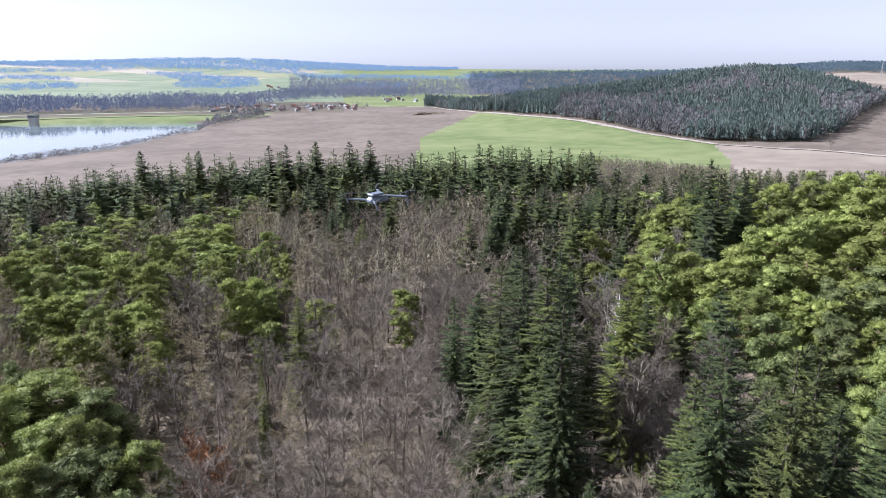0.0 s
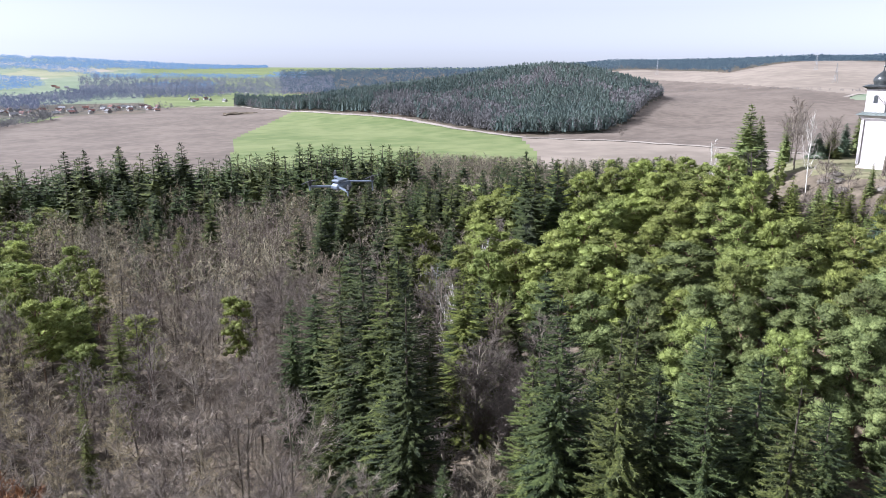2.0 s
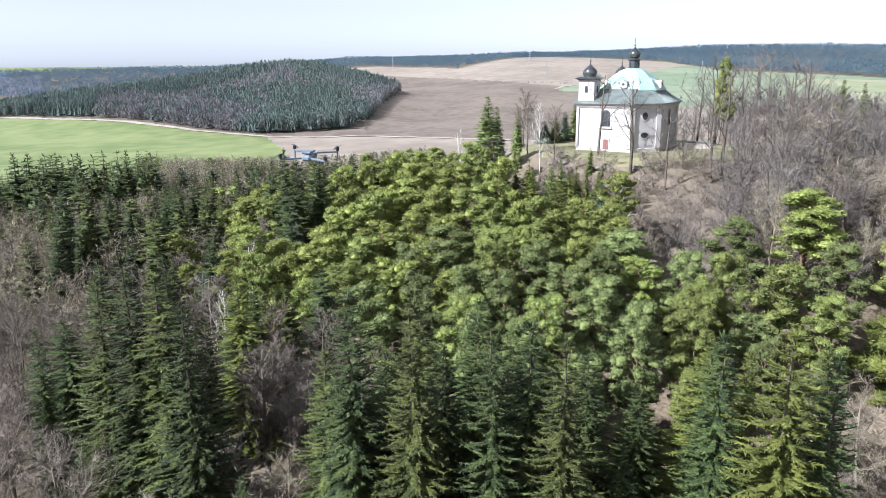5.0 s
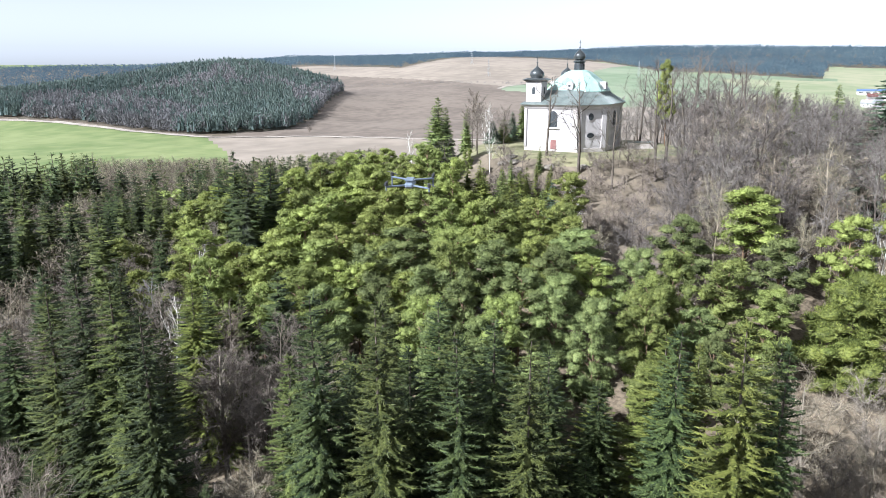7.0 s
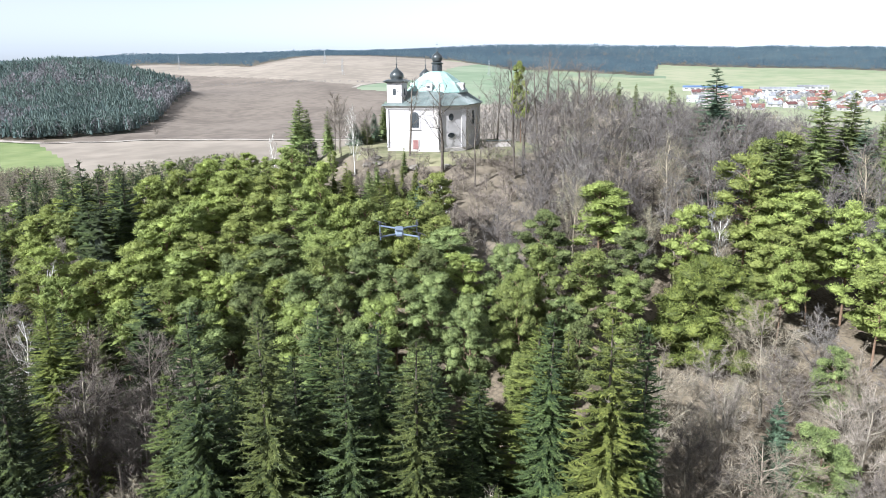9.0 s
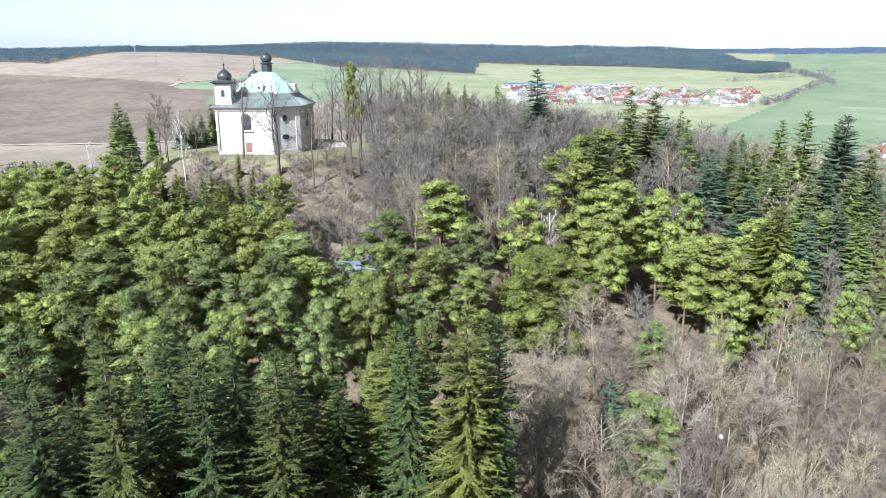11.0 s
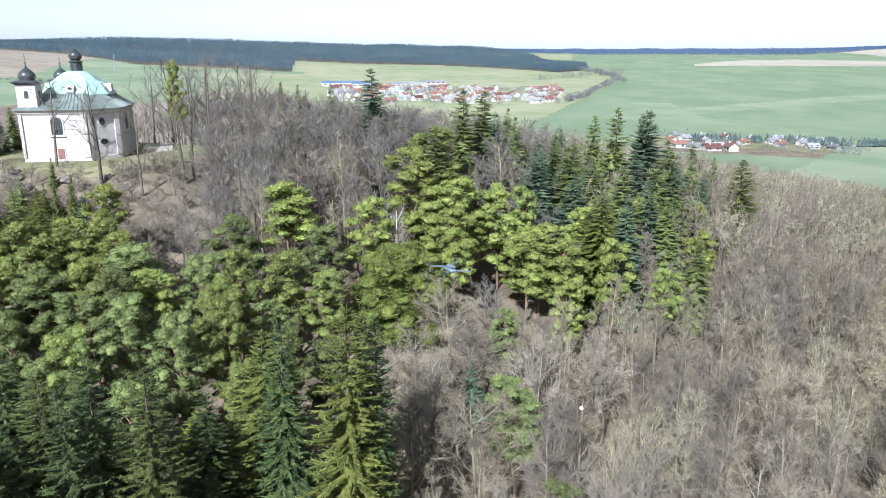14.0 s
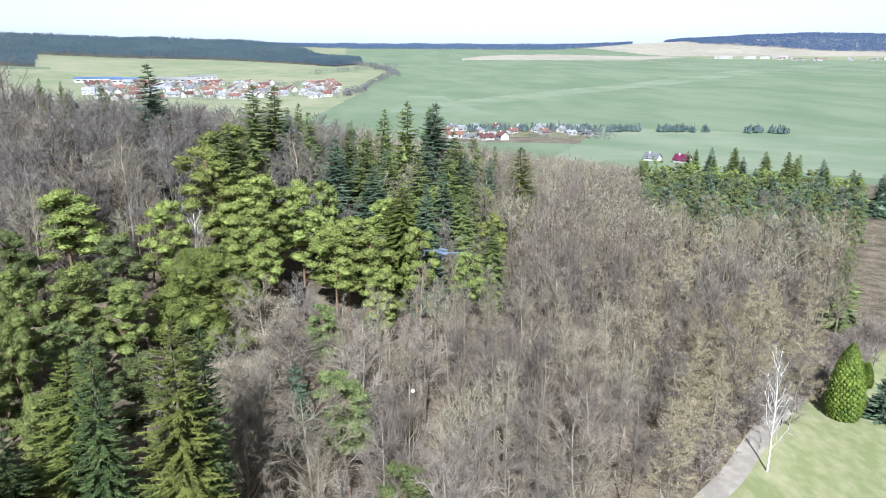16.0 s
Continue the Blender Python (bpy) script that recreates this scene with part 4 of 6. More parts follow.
BARE = ((24, 59.7, 14, 3), (17.1, 57.4, 14, 4.2), (19.9, 81, 13, 3.1), (25.5, 87.6, 13, 2.6), (32.1, 92.9, 13, 2.4), (19.8, 93.9, 13, 2.8),
        (19.8, 58.2, 12, 3.2), (11.4, 47.9, 12, 3.6), (14.3, 44.4, 12, 3.1), (65.1, 16.9, 13, 3.9), (60.6, 13.7, 12, 3.4), (54.5, 18.1, 12, 2.9),
        (43.4, 16.1, 12, 2.7), (89.6, 43.2, 13, 5), (96.3, 38.1, 13, 4.8), (91.5, 55, 15, 4.4), (92, 48.9, 15, 4.3), (2, 47, 11, 2.6), (4.9, 46.7, 11, 2.4),
        (-0.9, 48, 12, 2.7), (-5.2, 48.3, 12, 2.7), (-4, 55.7, 13, 2.7), (-9, 57, 13, 3.1), (-9.7, 49.4, 12, 2.8))
BARE += ((-13.9, 52.3, 12, 2.9), (-20.7, 59.4, 13, 3.3), (-26.9, 64.8, 13, 3.3), (-13.3, 63.7, 13, 3.1), (-8.5, 69.5, 13, 3.3), (-2.5, 67.9, 13, 3.2),
        (16.5, 55, 12, 2.5), (4.4, 93.8, 13, 4.3), (-4.9, 93, 13, 4.3))
DEAD = ((42.2, 49.2, 11, 2.3), (86.3, 29.7, 12, 3.1), (20.2, 83.7, 13, 2.8), (34.7, 100.9, 11, 2.6), (33.8, 120.3, 12, 3))
BIRCH = ((68.7, 61.4, 9, 2.5), (75.5, 84.9, 12, 1.9), (65.5, 91.9, 12, 1.8))
OAK = ((-20.7, 56, 9, 2.7),)
YEW = ((70.4, 24.5, 13, 5.7),)
BLUE = ((55.5, 13.3, 10, 2.5),)
for key, trees, grow in (("big_spruce", BIG, 1.65), ("gold_spruce", GOLD, 1.55), ("spruce", MID, 1.4), ("ridge_spruce", RIDGE_SPRUCE, 1.6), ("larch", LARCH, 1.2), ("near_bare", BARE, 1.25), ("dead", DEAD, 1.0), ("young_spruce", YOUNG, 1.1), ("birch", BIRCH, 1.0), ("oak", OAK, 1.25), ("yew", YEW, 1.05), ("blue_spruce", BLUE, 1.0)):
    for x, y, h, girth in trees:
        plant(key, x, y, h, rnd, girth=girth * grow)
for x, y, h, girth in PINE:
    plant("near_pine" if math.hypot(x, y) < 78 else "pine", x, y, h, rnd, girth=girth * 1.15)
# two slim spruces on the skyline of the ridge
for x, y, h in ((113.6, 54.0, 15.1), (114.3, 57.5, 15.0)):
    plant("ridge_spruce", x, y, h, rnd, girth=1.8)
# thicket of young spruces at the foot of the chapel's lawn
for x, y, h in ((62.0, 69.1, 8.5), (63.5, 68.0, 8), (68.4, 71.1, 7), (65.0, 75.2, 8), (60.6, 71.8, 8), (59.9, 68.8, 8), (62.0, 65.6, 8.5), (59.7, 65.4, 8), (66.4, 79.9, 7), (64.7, 65.6, 7)):
    plant("young_spruce", x, y, h, rnd, girth=2.3)
plant("blue_spruce", 65.8, 63.0, 9.5, rnd, girth=2.6, label="pale green young spruce below the chapel's lawn")
# spruces behind the chapel
BEHIND = ((102.9, 104.1, 7.8), (98.5, 103.0, 6.0), (94.6, 101.3, 5.3), (82.0, 103.7, 10.7),
          (91.8, 101.2, 4.6), (94.6, 112.5, 11.1))
for x, y, h in BEHIND:
    plant("ridge_spruce", x, y, h, rnd, girth=1.9)
# edge of the forest
BELT = ((-80.8, 188.4, 24), (-67.1, 193.7, 23.5), (-48.2, 199.3, 24.8), (-43.7, 200.3, 25), (-36.0, 201.8, 25.5), (-26.8, 203.2, 26), (-20.4, 204.0, 26), (10.4, 204.7, 25), (35.2, 201.9, 23.8), (-90.5, 183.9, 19.6), (-101.3, 178.2, 18.6), (13.6, 204.5, 24.4),
        (24.3, 203.6, 23.7), (84.0, 109.6, 12), (80, 101, 8.5))
for x, y, h in BELT:
    plant("spruce", x, y, h, rnd)
# conifer rows beside the paddock
ROW = ((228, -112, 14), (224, -124, 15), (212, -128, 15), (200, -132, 15), (196, -138, 14), (181, -137, 13), (179, -128, 14), (192, -126, 15), (204, -124, 14), (172, -140, 13), (235, -120, 14), (216, -120, 15), (210, -135, 15), (188, -134, 13), (174, -134, 13), (220, -105, 14), (215, -112, 13), (206, -117, 14), (197, -120, 13), (190, -112, 12), (184, -121, 13), (176, -146, 13), (168, -150, 13), (232, -128, 14),
       (-43, 240, 23), (-89, 207, 23), (-75, 217, 22), (-76, 210, 22))
for x, y, h in ROW:
    plant("ridge_spruce", x, y, h, rnd, girth=3.5)
for x, y, h in ((39.0, 33.9, 8), (72.3, 68.8, 6), (68.3, 70.0, 6), (56, 76, 6), (60, 72, 6), (62, 64, 6),
                (79.0, 77.1, 4.4), (76.5, 72.5, 4.6), (68.7, 74.9, 6.5), (70.0, 71.4, 6.8), (71.5, 68.3, 6.2), (68.7, 79.8, 6.6), (71.9, 76.3, 5.8), (66.5, 76.5, 7), (73.6, 66.0, 5.6), (74.0, 73.0, 5.2), (66.0, 72.0, 7)):
    plant("young_spruce", x, y, h, rnd)
for x, y, h in ((80.7, 27.6, 13), (25.3, 84.3, 14), (18.7, 73.6, 14)):
    plant("birch", x, y, h, rnd)
plant("birch", 51.8, -35.3, 14.8, rnd, 0.0, 2.7, "white-stemmed leafless birch leaning over the gravel lane")
plant("near_bare", 275, 505, 9, rnd, label="lone leafless tree beside the farm road")
for x, y, h in ((82.5, 96.0, 9), (84.5, 91.0, 8), (80.5, 93.5, 10), (86.5, 101.5, 11)):
    plant("bare", x, y, h, rnd)
# full-crowned pine and tall bare trees behind the chapel
plant("pine", 113.0, 77.0, 16, rnd, girth=2.3)
for x, y, h in ((115, 80, 17), (117, 74, 18), (112, 71, 17), (119, 68, 18), (108, 66, 17), (121, 78, 17), (115, 64, 18), (110, 61, 16), (104, 60, 16), (118, 86, 15), (106, 57, 15), (101, 56, 15), (97, 55, 14)):
    plant("gnarled", x, y, h, rnd)
# bare trees on the chapel's lawn
for x, y, h in ((85.2, 81.4, 14), (82.5, 72.1, 15), (83.6, 66.4, 13), (90.6, 63.6, 16), (93.0, 63.5, 17), (66.0, 84.0, 11)):
    plant("gnarled", x, y, h, rnd, label="leafless gnarled tree on the chapel's lawn")


def mix_at(x, y):
    """Shares of the kinds of tree at a place, and how thickly they stand."""
    r, az = math.hypot(x, y), math.degrees(math.atan2(x, y))
    d = math.hypot(x - CHAPEL[0], y - CHAPEL[1])
    if 49 < az < 56 and 83 < r < 110:
        return {}, 0
    if math.hypot(x - 63.5, y - 22.5) < 10 or d < 24 or math.hypot(x - 80, y - 68) < 15:
        return {}, 0
    if 33 < az < 47 and r > 108:
        return ({"spruce": 0.5, "pine": 0.5}, 0.5) if r < 125 else ({}, 0)
    w = {"bare": 1.0}
    if az < -10 and r < 62:
        w = {"pine": 0.8, "larch": 0.1, "bare": 0.15} if az < -26 else {"bare": 0.85, "larch": 0.12}
    elif az < -10 and r < 96:
        w = {"bare": 0.6, "larch": 0.2, "pine": 0.22} if az < -22 else {"bare": 0.86, "larch": 0.1, "pine": 0.05}
    elif az < -14 and r < 152:
        w = {"pine": 0.55, "bare": 0.42, "larch": 0.06} if az < -18 else {"bare": 0.6, "pine": 0.3, "larch": 0.1}
    elif az < -14 and r < 195:
        w = {"bare": 0.55, "pine": 0.3, "spruce": 0.15}
    elif az < 4 and r < 140:
        w = {"bare": 0.94, "larch": 0.05}
    elif az < 4 and r < 195:
        w = {"bare": 0.62, "spruce": 0.28, "larch": 0.1}
    elif r < 150 and az < 13:
        w = {"spruce": 0.42, "bare": 0.45, "pine": 0.13} if r > 80 else {"bare": 1.0}
    elif r < 78 and az < 20:
        w = {"bare": 1.0} if r > 56 else {"bare": 0.5, "spruce": 0.4}
    elif az < 50 and 52 < r < 112 and az >= 15:
        w = {"pine": 1.0} if az > 24 else {"pine": 0.5, "spruce": 0.3, "bare": 0.22}
    elif az < 58 and r <= 52:
        w = {"spruce": 0.6, "bare": 0.4}
    elif az < 58 and r < 70:
        w = {"pine": 0.75, "bare": 0.2, "spruce": 0.1}
    elif az < 66 and r < 75:
        w = {"pine": 0.4, "bare": 0.6}
    elif az < 90 and r < 92:
        w = {"bare": 0.66, "pine": 0.05, "pale": 0.3}
    elif 85 < az < 98.5 and 84 < r < 150:
        w = {"spruce": 0.42, "pine": 0.22, "bare": 0.4}
    elif 60 < az < 112 and r < 140:
        w = {"bare": 0.75, "pale": 0.25}
    elif az >= 112:
        w = {"bare": 0.8, "pale": 0.15, "larch": 0.1} if r < 146 else ({"pine": 0.95, "bare": 0.05} if r < 232 else {})
    elif r >= 150 and az < 12:
        w = {"spruce": 0.95, "bare": 0.06} if 197 < r < 232 else ({"spruce": 0.4, "bare": 0.4} if r >= 232 else {"bare": 0.7, "pine": 0.2, "spruce": 0.12})
    elif r >= 150 and az < 22:
        w = {"bare": 0.85, "pine": 0.05, "spruce": 0.1}
    elif r >= 112 and az < 50:
        w = {"spruce": 0.5, "pine": 0.3, "bare": 0.35}
    dens = 1.0 if r > 52 or az > 60 or az < 12 else 0.8
    if 50 < az < 63 and 45 < r < 85:
        dens = 0.55
    if 60 <= az < 80 and 52 < r < 88:
        dens = 0.5
    if y < float(lane_y(x)) + 4.0 and x > 30 and (x < 74 or y > float(lane_y(x)) - 5):
        return {}, 0
    return w, dens


def ceiling_el(az):
    """Bearing by bearing, the angle above which no ordinary treetop of the forest shows."""
    return np.interp(az, (-44, -32, -25, -15, -5, 5, 11, 13, 20, 24, 28, 33, 37, 42, 46, 52, 58, 65, 75, 80, 90, 100, 110, 120, 128),
                     (-7.6, -7.2, -6.3, -5.6, -5.2, -5.2, -5.4, -6.0, -6.4, -6.4, -6.3, -6.0, -5.6, -6.5, -6.5, -2.2, -1.2, -1.8, -2.9, -3.6, -5.2, -7.0, -8.0, -8.6, -8.6))


# the rest of the forest: trees near the path stand singly, farther ones are joined
HEIGHTS = {"spruce": (13, 20), "pine": (11, 15), "bare": (11, 15), "pale": (11, 15), "larch": (14, 19), "birch": (10, 14)}
LIMIT = {"spruce": 190, "pine": 190, "bare": 120, "pale": 90, "larch": 60}
NEAR = {"pine": 68, "bare": 62, "spruce": 55}
spots, grid = [], {}
for (px, py) in placed:
    grid.setdefault((int(px // 5), int(py // 5)), []).append((px, py))


def screens(x, y):
    """Whether a tree here would hide one of those that stand out."""
    ex, ey = x + 4, y - 2
    r = math.hypot(ex, ey)
    for mx, my, _, girth in FEATURED:
        fx, fy = mx + 4, my - 2
        f = math.hypot(fx, fy)
        if 0 < f - r < 11 and abs(ex * fy - ey * fx) / f < girth * 0.8 + 0.9:
            return True
    return False


FEATURED = [t for t in PINE + LARCH + GOLD + OAK + DEAD + BIRCH + YEW + BLUE if math.hypot(t[0], t[1]) < 150] + list(BIG)


def free(x, y, gap):
    i, j = int(x // 5), int(y // 5)
    return all((x - a) ** 2 + (y - b) ** 2 > gap * gap for di in (-1, 0, 1) for dj in (-1, 0, 1) for a, b in grid.get((i + di, j + dj), ()))


for _ in range(60000):
    az, r = rnd.uniform(-44, 128), math.sqrt(rnd.uniform(26 ** 2, 335 ** 2))
    if r > float(forest_edge(az)) - 4:
        continue
    x, y = polar(az, r)
    w, dens = mix_at(x, y)
    if not w or rnd.random() > dens:
        continue
    key = rnd.choices(list(w), list(w.values()))[0]
    gap = {"spruce": 3.3, "pine": 3.6, "bare": 3.2, "pale": 3.2, "larch": 3.1}[key] * (1 if r < 140 else 1.12)
    gap *= 0.72 if key == "pine" and az > 110 and r > 144 else 1.0
    if not free(x, y, gap * (1.15 if key == "bare" and r < 90 else 1.0)) or (key in ("bare", "pale", "larch") and screens(x, y)):
        continue
    grid.setdefault((int(x // 5), int(y // 5)), []).append((x, y))
    spots.append((r, x, y, key, rnd.uniform(*HEIGHTS[key])))
spots.sort()
rest = []
for r, x, y, key, h in spots:
    if r < 58 and key != "bare":
        h = min(h, 13)
    room = 60 + r * math.tan(radians(float(ceiling_el(math.degrees(math.atan2(x, y)))))) - float(height(x, y)) - abs(rnd.gauss(0, 2.4 if key == "spruce" else 1.2))
    if room < 4:
        continue
    if key == "spruce" and r > 190:
        h += 4
    if 52 < math.degrees(math.atan2(x, y)) < 100 and 95 < r < 175 and key in ("bare", "pale"):
        h += 3
    h = min(h, room)
    if r > 144 and math.degrees(math.atan2(x, y)) > 110 and key == "pine":
        h = rnd.uniform(9.0, 12.5)
    if key == "bare" and 76 < math.degrees(math.atan2(x, y)) < 101 and 62 < r < 104:
        h *= 0.72
    near_key = {"pine": "near_pine", "bare": "near_bare", "spruce": "big_spruce"}.get(key)
    if near_key and r < NEAR[key]:
        plant(near_key, x, y, h, rnd)
    elif key == "bare" and 52 < math.degrees(math.atan2(x, y)) < 86 and count.get("dark_bare", 0) < 130:
        plant("dark_bare", x, y, h, rnd)
    elif key == "spruce" and 80 < math.degrees(math.atan2(x, y)) < 100 and r > 80:
        plant("ridge_spruce", x, y, h, rnd)
    elif key == "pine" and math.degrees(math.atan2(x, y)) > 110 and r > 144 and count.get("far_pine", 0) < 200:
        plant("far_pine", x, y, h, rnd)
    elif count.get(key, 0) < LIMIT[key]:
        plant(key, x, y, h, rnd)
    else:
        rest.append((x, y, h, key))

SIMPLE = {
    "spruce": [spruce_parts(s, 20, 3.7, 18, 8, 4, 0.8, core=0.7, leaf=0.2, taper=0.62, plate=0.28) for s in (101, 102)],
    "pine": [pine_parts(s, 14, 3.4, 60, 0.4, 0.36, 6, 3, 0.22, 17, 2) for s in (103, 104)],
    "bare": [bare_parts(s, 17, 4.6, 9, 5, 6, 0.05, stem=0.009) for s in (105, 106, 107)],
    "pale": [bare_parts(s, 16, 3.2, 9, 5, 6, 0.035, 1.8) for s in (108, 109)],
    "larch": [bare_parts(s, 18, 2.3, 24, 3, 5, 0.03, 0.15, 0.12, 0.006) for s in (110, 111)],
}
SIMPLE_H = {"spruce": 20, "pine": 14, "bare": 17, "pale": 16, "larch": 18}


def joined(name, trees, key, leaf_mat, label, category):
    """Far trees of one kind and tone as one mesh, with bark on the stems."""
    soup, woody = Soup(), []
    for x, y, h, _ in trees:
        wood, leaf = SIMPLE[key][rnd.randrange(len(SIMPLE[key]))]
        s, a, wd = h / SIMPLE_H[key], rnd.uniform(0, 6.28), rnd.uniform(0.9, 1.2) * (1.4 if key == "spruce" else 1.0)
        turn = np.array([[math.cos(a) * s * wd, -math.sin(a) * s * wd, 0], [math.sin(a) * s * wd, math.cos(a) * s * wd, 0], [0, 0, s]])
        at = np.array([x, y, float(height(x, y)) - 0.2])
        for so, bark in ((wood, 1), (leaf, 0)):
            v, f = so.arrays()
            soup.add(v @ turn.T + at, f)
            woody.append(np.full(len(f), bark, np.int32))
    v, f = soup.arrays()
    me = mesh_from(name, v, f, M[leaf_mat])
    me.materials.append(M["bark"])
    me.polygons.foreach_set("material_index", np.concatenate(woody))
    return tagged(new(name, me), label, category, kind="stuff")


def on_ridge(t):
    return 52 < math.degrees(math.atan2(t[0], t[1])) < 86


for key, name, mats, label in (("spruce", "spruce_wood", ("spruce", "spruce_mid"), "dense stand of dark spruces behind the bare wood"), ("pine", "pine_wood", ("pine", "pine_blue_dim"), "stand of light green pines"),
                               ("bare", "bare_wood", ("twig_tan", "twig", "twig_violet", "twig_tan"), "leafless grey-brown broadleaf wood"), ("pale", "pale_wood", ("twig_tan",), "pale leafless wood"), ("larch", "larch_wood", ("larch_twig",), "straw-coloured larches")):
    some = [t for t in rest if t[3] == key]
    if key == "bare":
        joined("bare_wood", [t for t in some if on_ridge(t)], key, "twig_dark", "leafless dark violet-brown wood on the ridge", "forest")
        some = [t for t in some if not on_ridge(t)]
    for k, mat in enumerate(mats):
        share = [t for i, t in enumerate(some) if i % len(mats) == k]
        if share:
            joined(name, share, key, mat, label, "forest")

# garden trees beside the lane
for x, y, h, key, label in ((62.0, -51.0, 9.7, "thuja", ""), (60.4, -55.0, 7.6, "blue_spruce", "blue-green spruce beside the lane"), (69.5, -59.5, 3.2, "thuja", "")):
    if key == "thuja":
        t = empty("thuja_bush", x, y, float(height(x, y)) - 0.1, "dense bright yellow-green conifer bush beside the lane", "bush", "bushes beside the lane")
        trunk, crown, trng = Soup(), Soup(), np.random.default_rng(int(x))
        trunk.limb([(0, 0, 0), (0, 0, h * 0.9)], [0.15, 0.05], 6)
        for k in range(420):
            u, a = (k + 0.5) / 420, k * 2.4
            q = 0.2 * h * min(1.0, 0.8 + u) * (1 - u ** 2.6)
            mid = np.array([q * math.cos(a), q * math.sin(a), h * (0.03 + 0.92 * u)])
            hull(crown, trng, mid, (0.3, 0.3, 0.42), 6, 3, a, (0.6, 1.2))
            p = unit(trng.normal(0, 1, (50, 3)))
            crown.tris(blades(trng, mid + p * (0.32, 0.32, 0.45), p + np.array([0, 0, 1.1]), trng.uniform(0.15, 0.34, 50), np.full(50, 0.035), 0.5, p))
        under("trunk", trunk.mesh("trunk", M["bark"]), t)
        under("crown", crown.mesh("crown", M["thuja"]), t)
    else:
        plant(key, x, y, h, rnd, label=label)
# leafless shrubs: along the lane and on the slope below the chapel
shrub_meshes = [bare_parts(s, 4.0, 1.9, 9, 5, 9, 0.022, 1.2, 0.08, 0.008) for s in (121, 122, 123)]
shrub_shapes = shrub_meshes
shrub_meshes = [(a.mesh("stem", M["bark"]), b.mesh("crown", M["twig_violet"])) for a, b in shrub_meshes]


def shrub(x, y, h, label="low leafless shrub with thin violet-brown twigs"):
    ob = empty("leafless_shrub", x, y, float(height(x, y)) - 0.1, label, "shrub", "leafless shrubs")
    ob.rotation_euler, s = (0, 0, rnd.uniform(0, 6.28)), h / 4.0
    ob.scale = (s * 1.2, s * 1.2, s)
    a, b = shrub_meshes[rnd.randrange(3)]
    under("stem", a, ob)
    under("crown", b, ob)


for k in range(90):
    x = rnd.uniform(60, 84)
    side = rnd.choice((-2.6, 2.8))
    shrub(x + rnd.gauss(0, 0.6), float(lane_y(x)) + side + rnd.gauss(0, 0.7), rnd.uniform(2.0, 4.5))
for k in range(46):
    x = rnd.uniform(48, 66)
    shrub(x + rnd.gauss(0, 0.5), float(lane_y(x)) + rnd.uniform(2.6, 6.5), rnd.uniform(1.8, 4.5))
brush, singles = Soup(), 0
for k in range(430):
    a, d = rnd.uniform(0, 6.28), 24 * math.sqrt(rnd.random())
    x, y = 82 + d * math.cos(a), 62 + d * math.sin(a)
    if math.hypot(x - CHAPEL[0], y - CHAPEL[1]) > 19 and free(x, y, 1.2):
        h = rnd.uniform(1.2, 3.6)
        if singles < 150:
            shrub(x, y, h)
            singles += 1
            continue
        turn = rnd.uniform(0, 6.28)
        c, q = math.cos(turn) * h * 0.3, math.sin(turn) * h * 0.3
        for shape in shrub_shapes[k % 3]:
            v, f = shape.arrays()
            brush.add(v @ np.array([[c, q, 0], [-q, c, 0], [0, 0, h / 4.0]]) + np.array([x, y, float(height(x, y)) - 0.1]), f)
tagged(new("brushwood", brush.mesh("brushwood", M["twig_violet"])), "leafless violet-brown brushwood on the chapel slope", "brushwood", kind="stuff")
for x, y, h in ((62, -31, 15), (66, -36, 15), (70, -42, 15), (64, -27, 14), (75, -48, 14), (59, -30, 13), (61, -33.5, 14), (64, -38, 15), (68, -39, 15), (67.5, -44, 14), (72, -46, 14), (62.5, -36.5, 13)):
    plant("larch", x, y, h, rnd)
# wooden posts of the garden fence
for k in range(7):
    x, y = 63.5 + k * 1.5, -50.5 - k * 1.35
    post = new("fence_post", bm_mesh("fence_post", bm_box(0.12, 0.12, 1.25, 0.015), M["timber"]))
    post.location = (x, y, float(height(x, y)) - 0.1)
    tagged(post, "weathered wooden fence post at the garden edge", "post", "fence posts")


# ---- chapel ----
def octagon(side, cut):
    """Corners of a square of half width side whose corners are cut off."""
    a = side - cut
    return [(-a, -side), (a, -side), (side, -a), (side, a), (a, side), (-a, side), (-side, a), (-side, -a)]


def bm_rings(levels, close=True):
    """A hull through (corner list, height) levels."""
    bm = bmesh.new()
    rings = [[bm.verts.new((x, y, z)) for x, y in pts] for pts, z in levels]
    n = len(rings[0])
    for a, b in zip(rings, rings[1:]):
        for k in range(n):
            bm.faces.new((a[k], a[(k + 1) % n], b[(k + 1) % n], b[k]))
    if close:
        bm.faces.new(rings[0][::-1])
        bm.faces.new(rings[-1])
    return bm


def plan(grow=0.0, scale=1.0):
    """The chapel's plan: square corners at the turret front, cut corners at the other end."""
    pts = ((-7.1 - grow, -9.1 - grow), (3.15 + grow * 0.4, -9.1 - grow), (7.1 + grow, -5.15 - grow * 0.4), (7.1 + grow, 5.15 + grow * 0.4), (3.15 + grow * 0.4, 9.1 + grow), (-7.1 - grow, 9.1 + grow))
    return [(x * scale, y * scale) for x, y in pts]



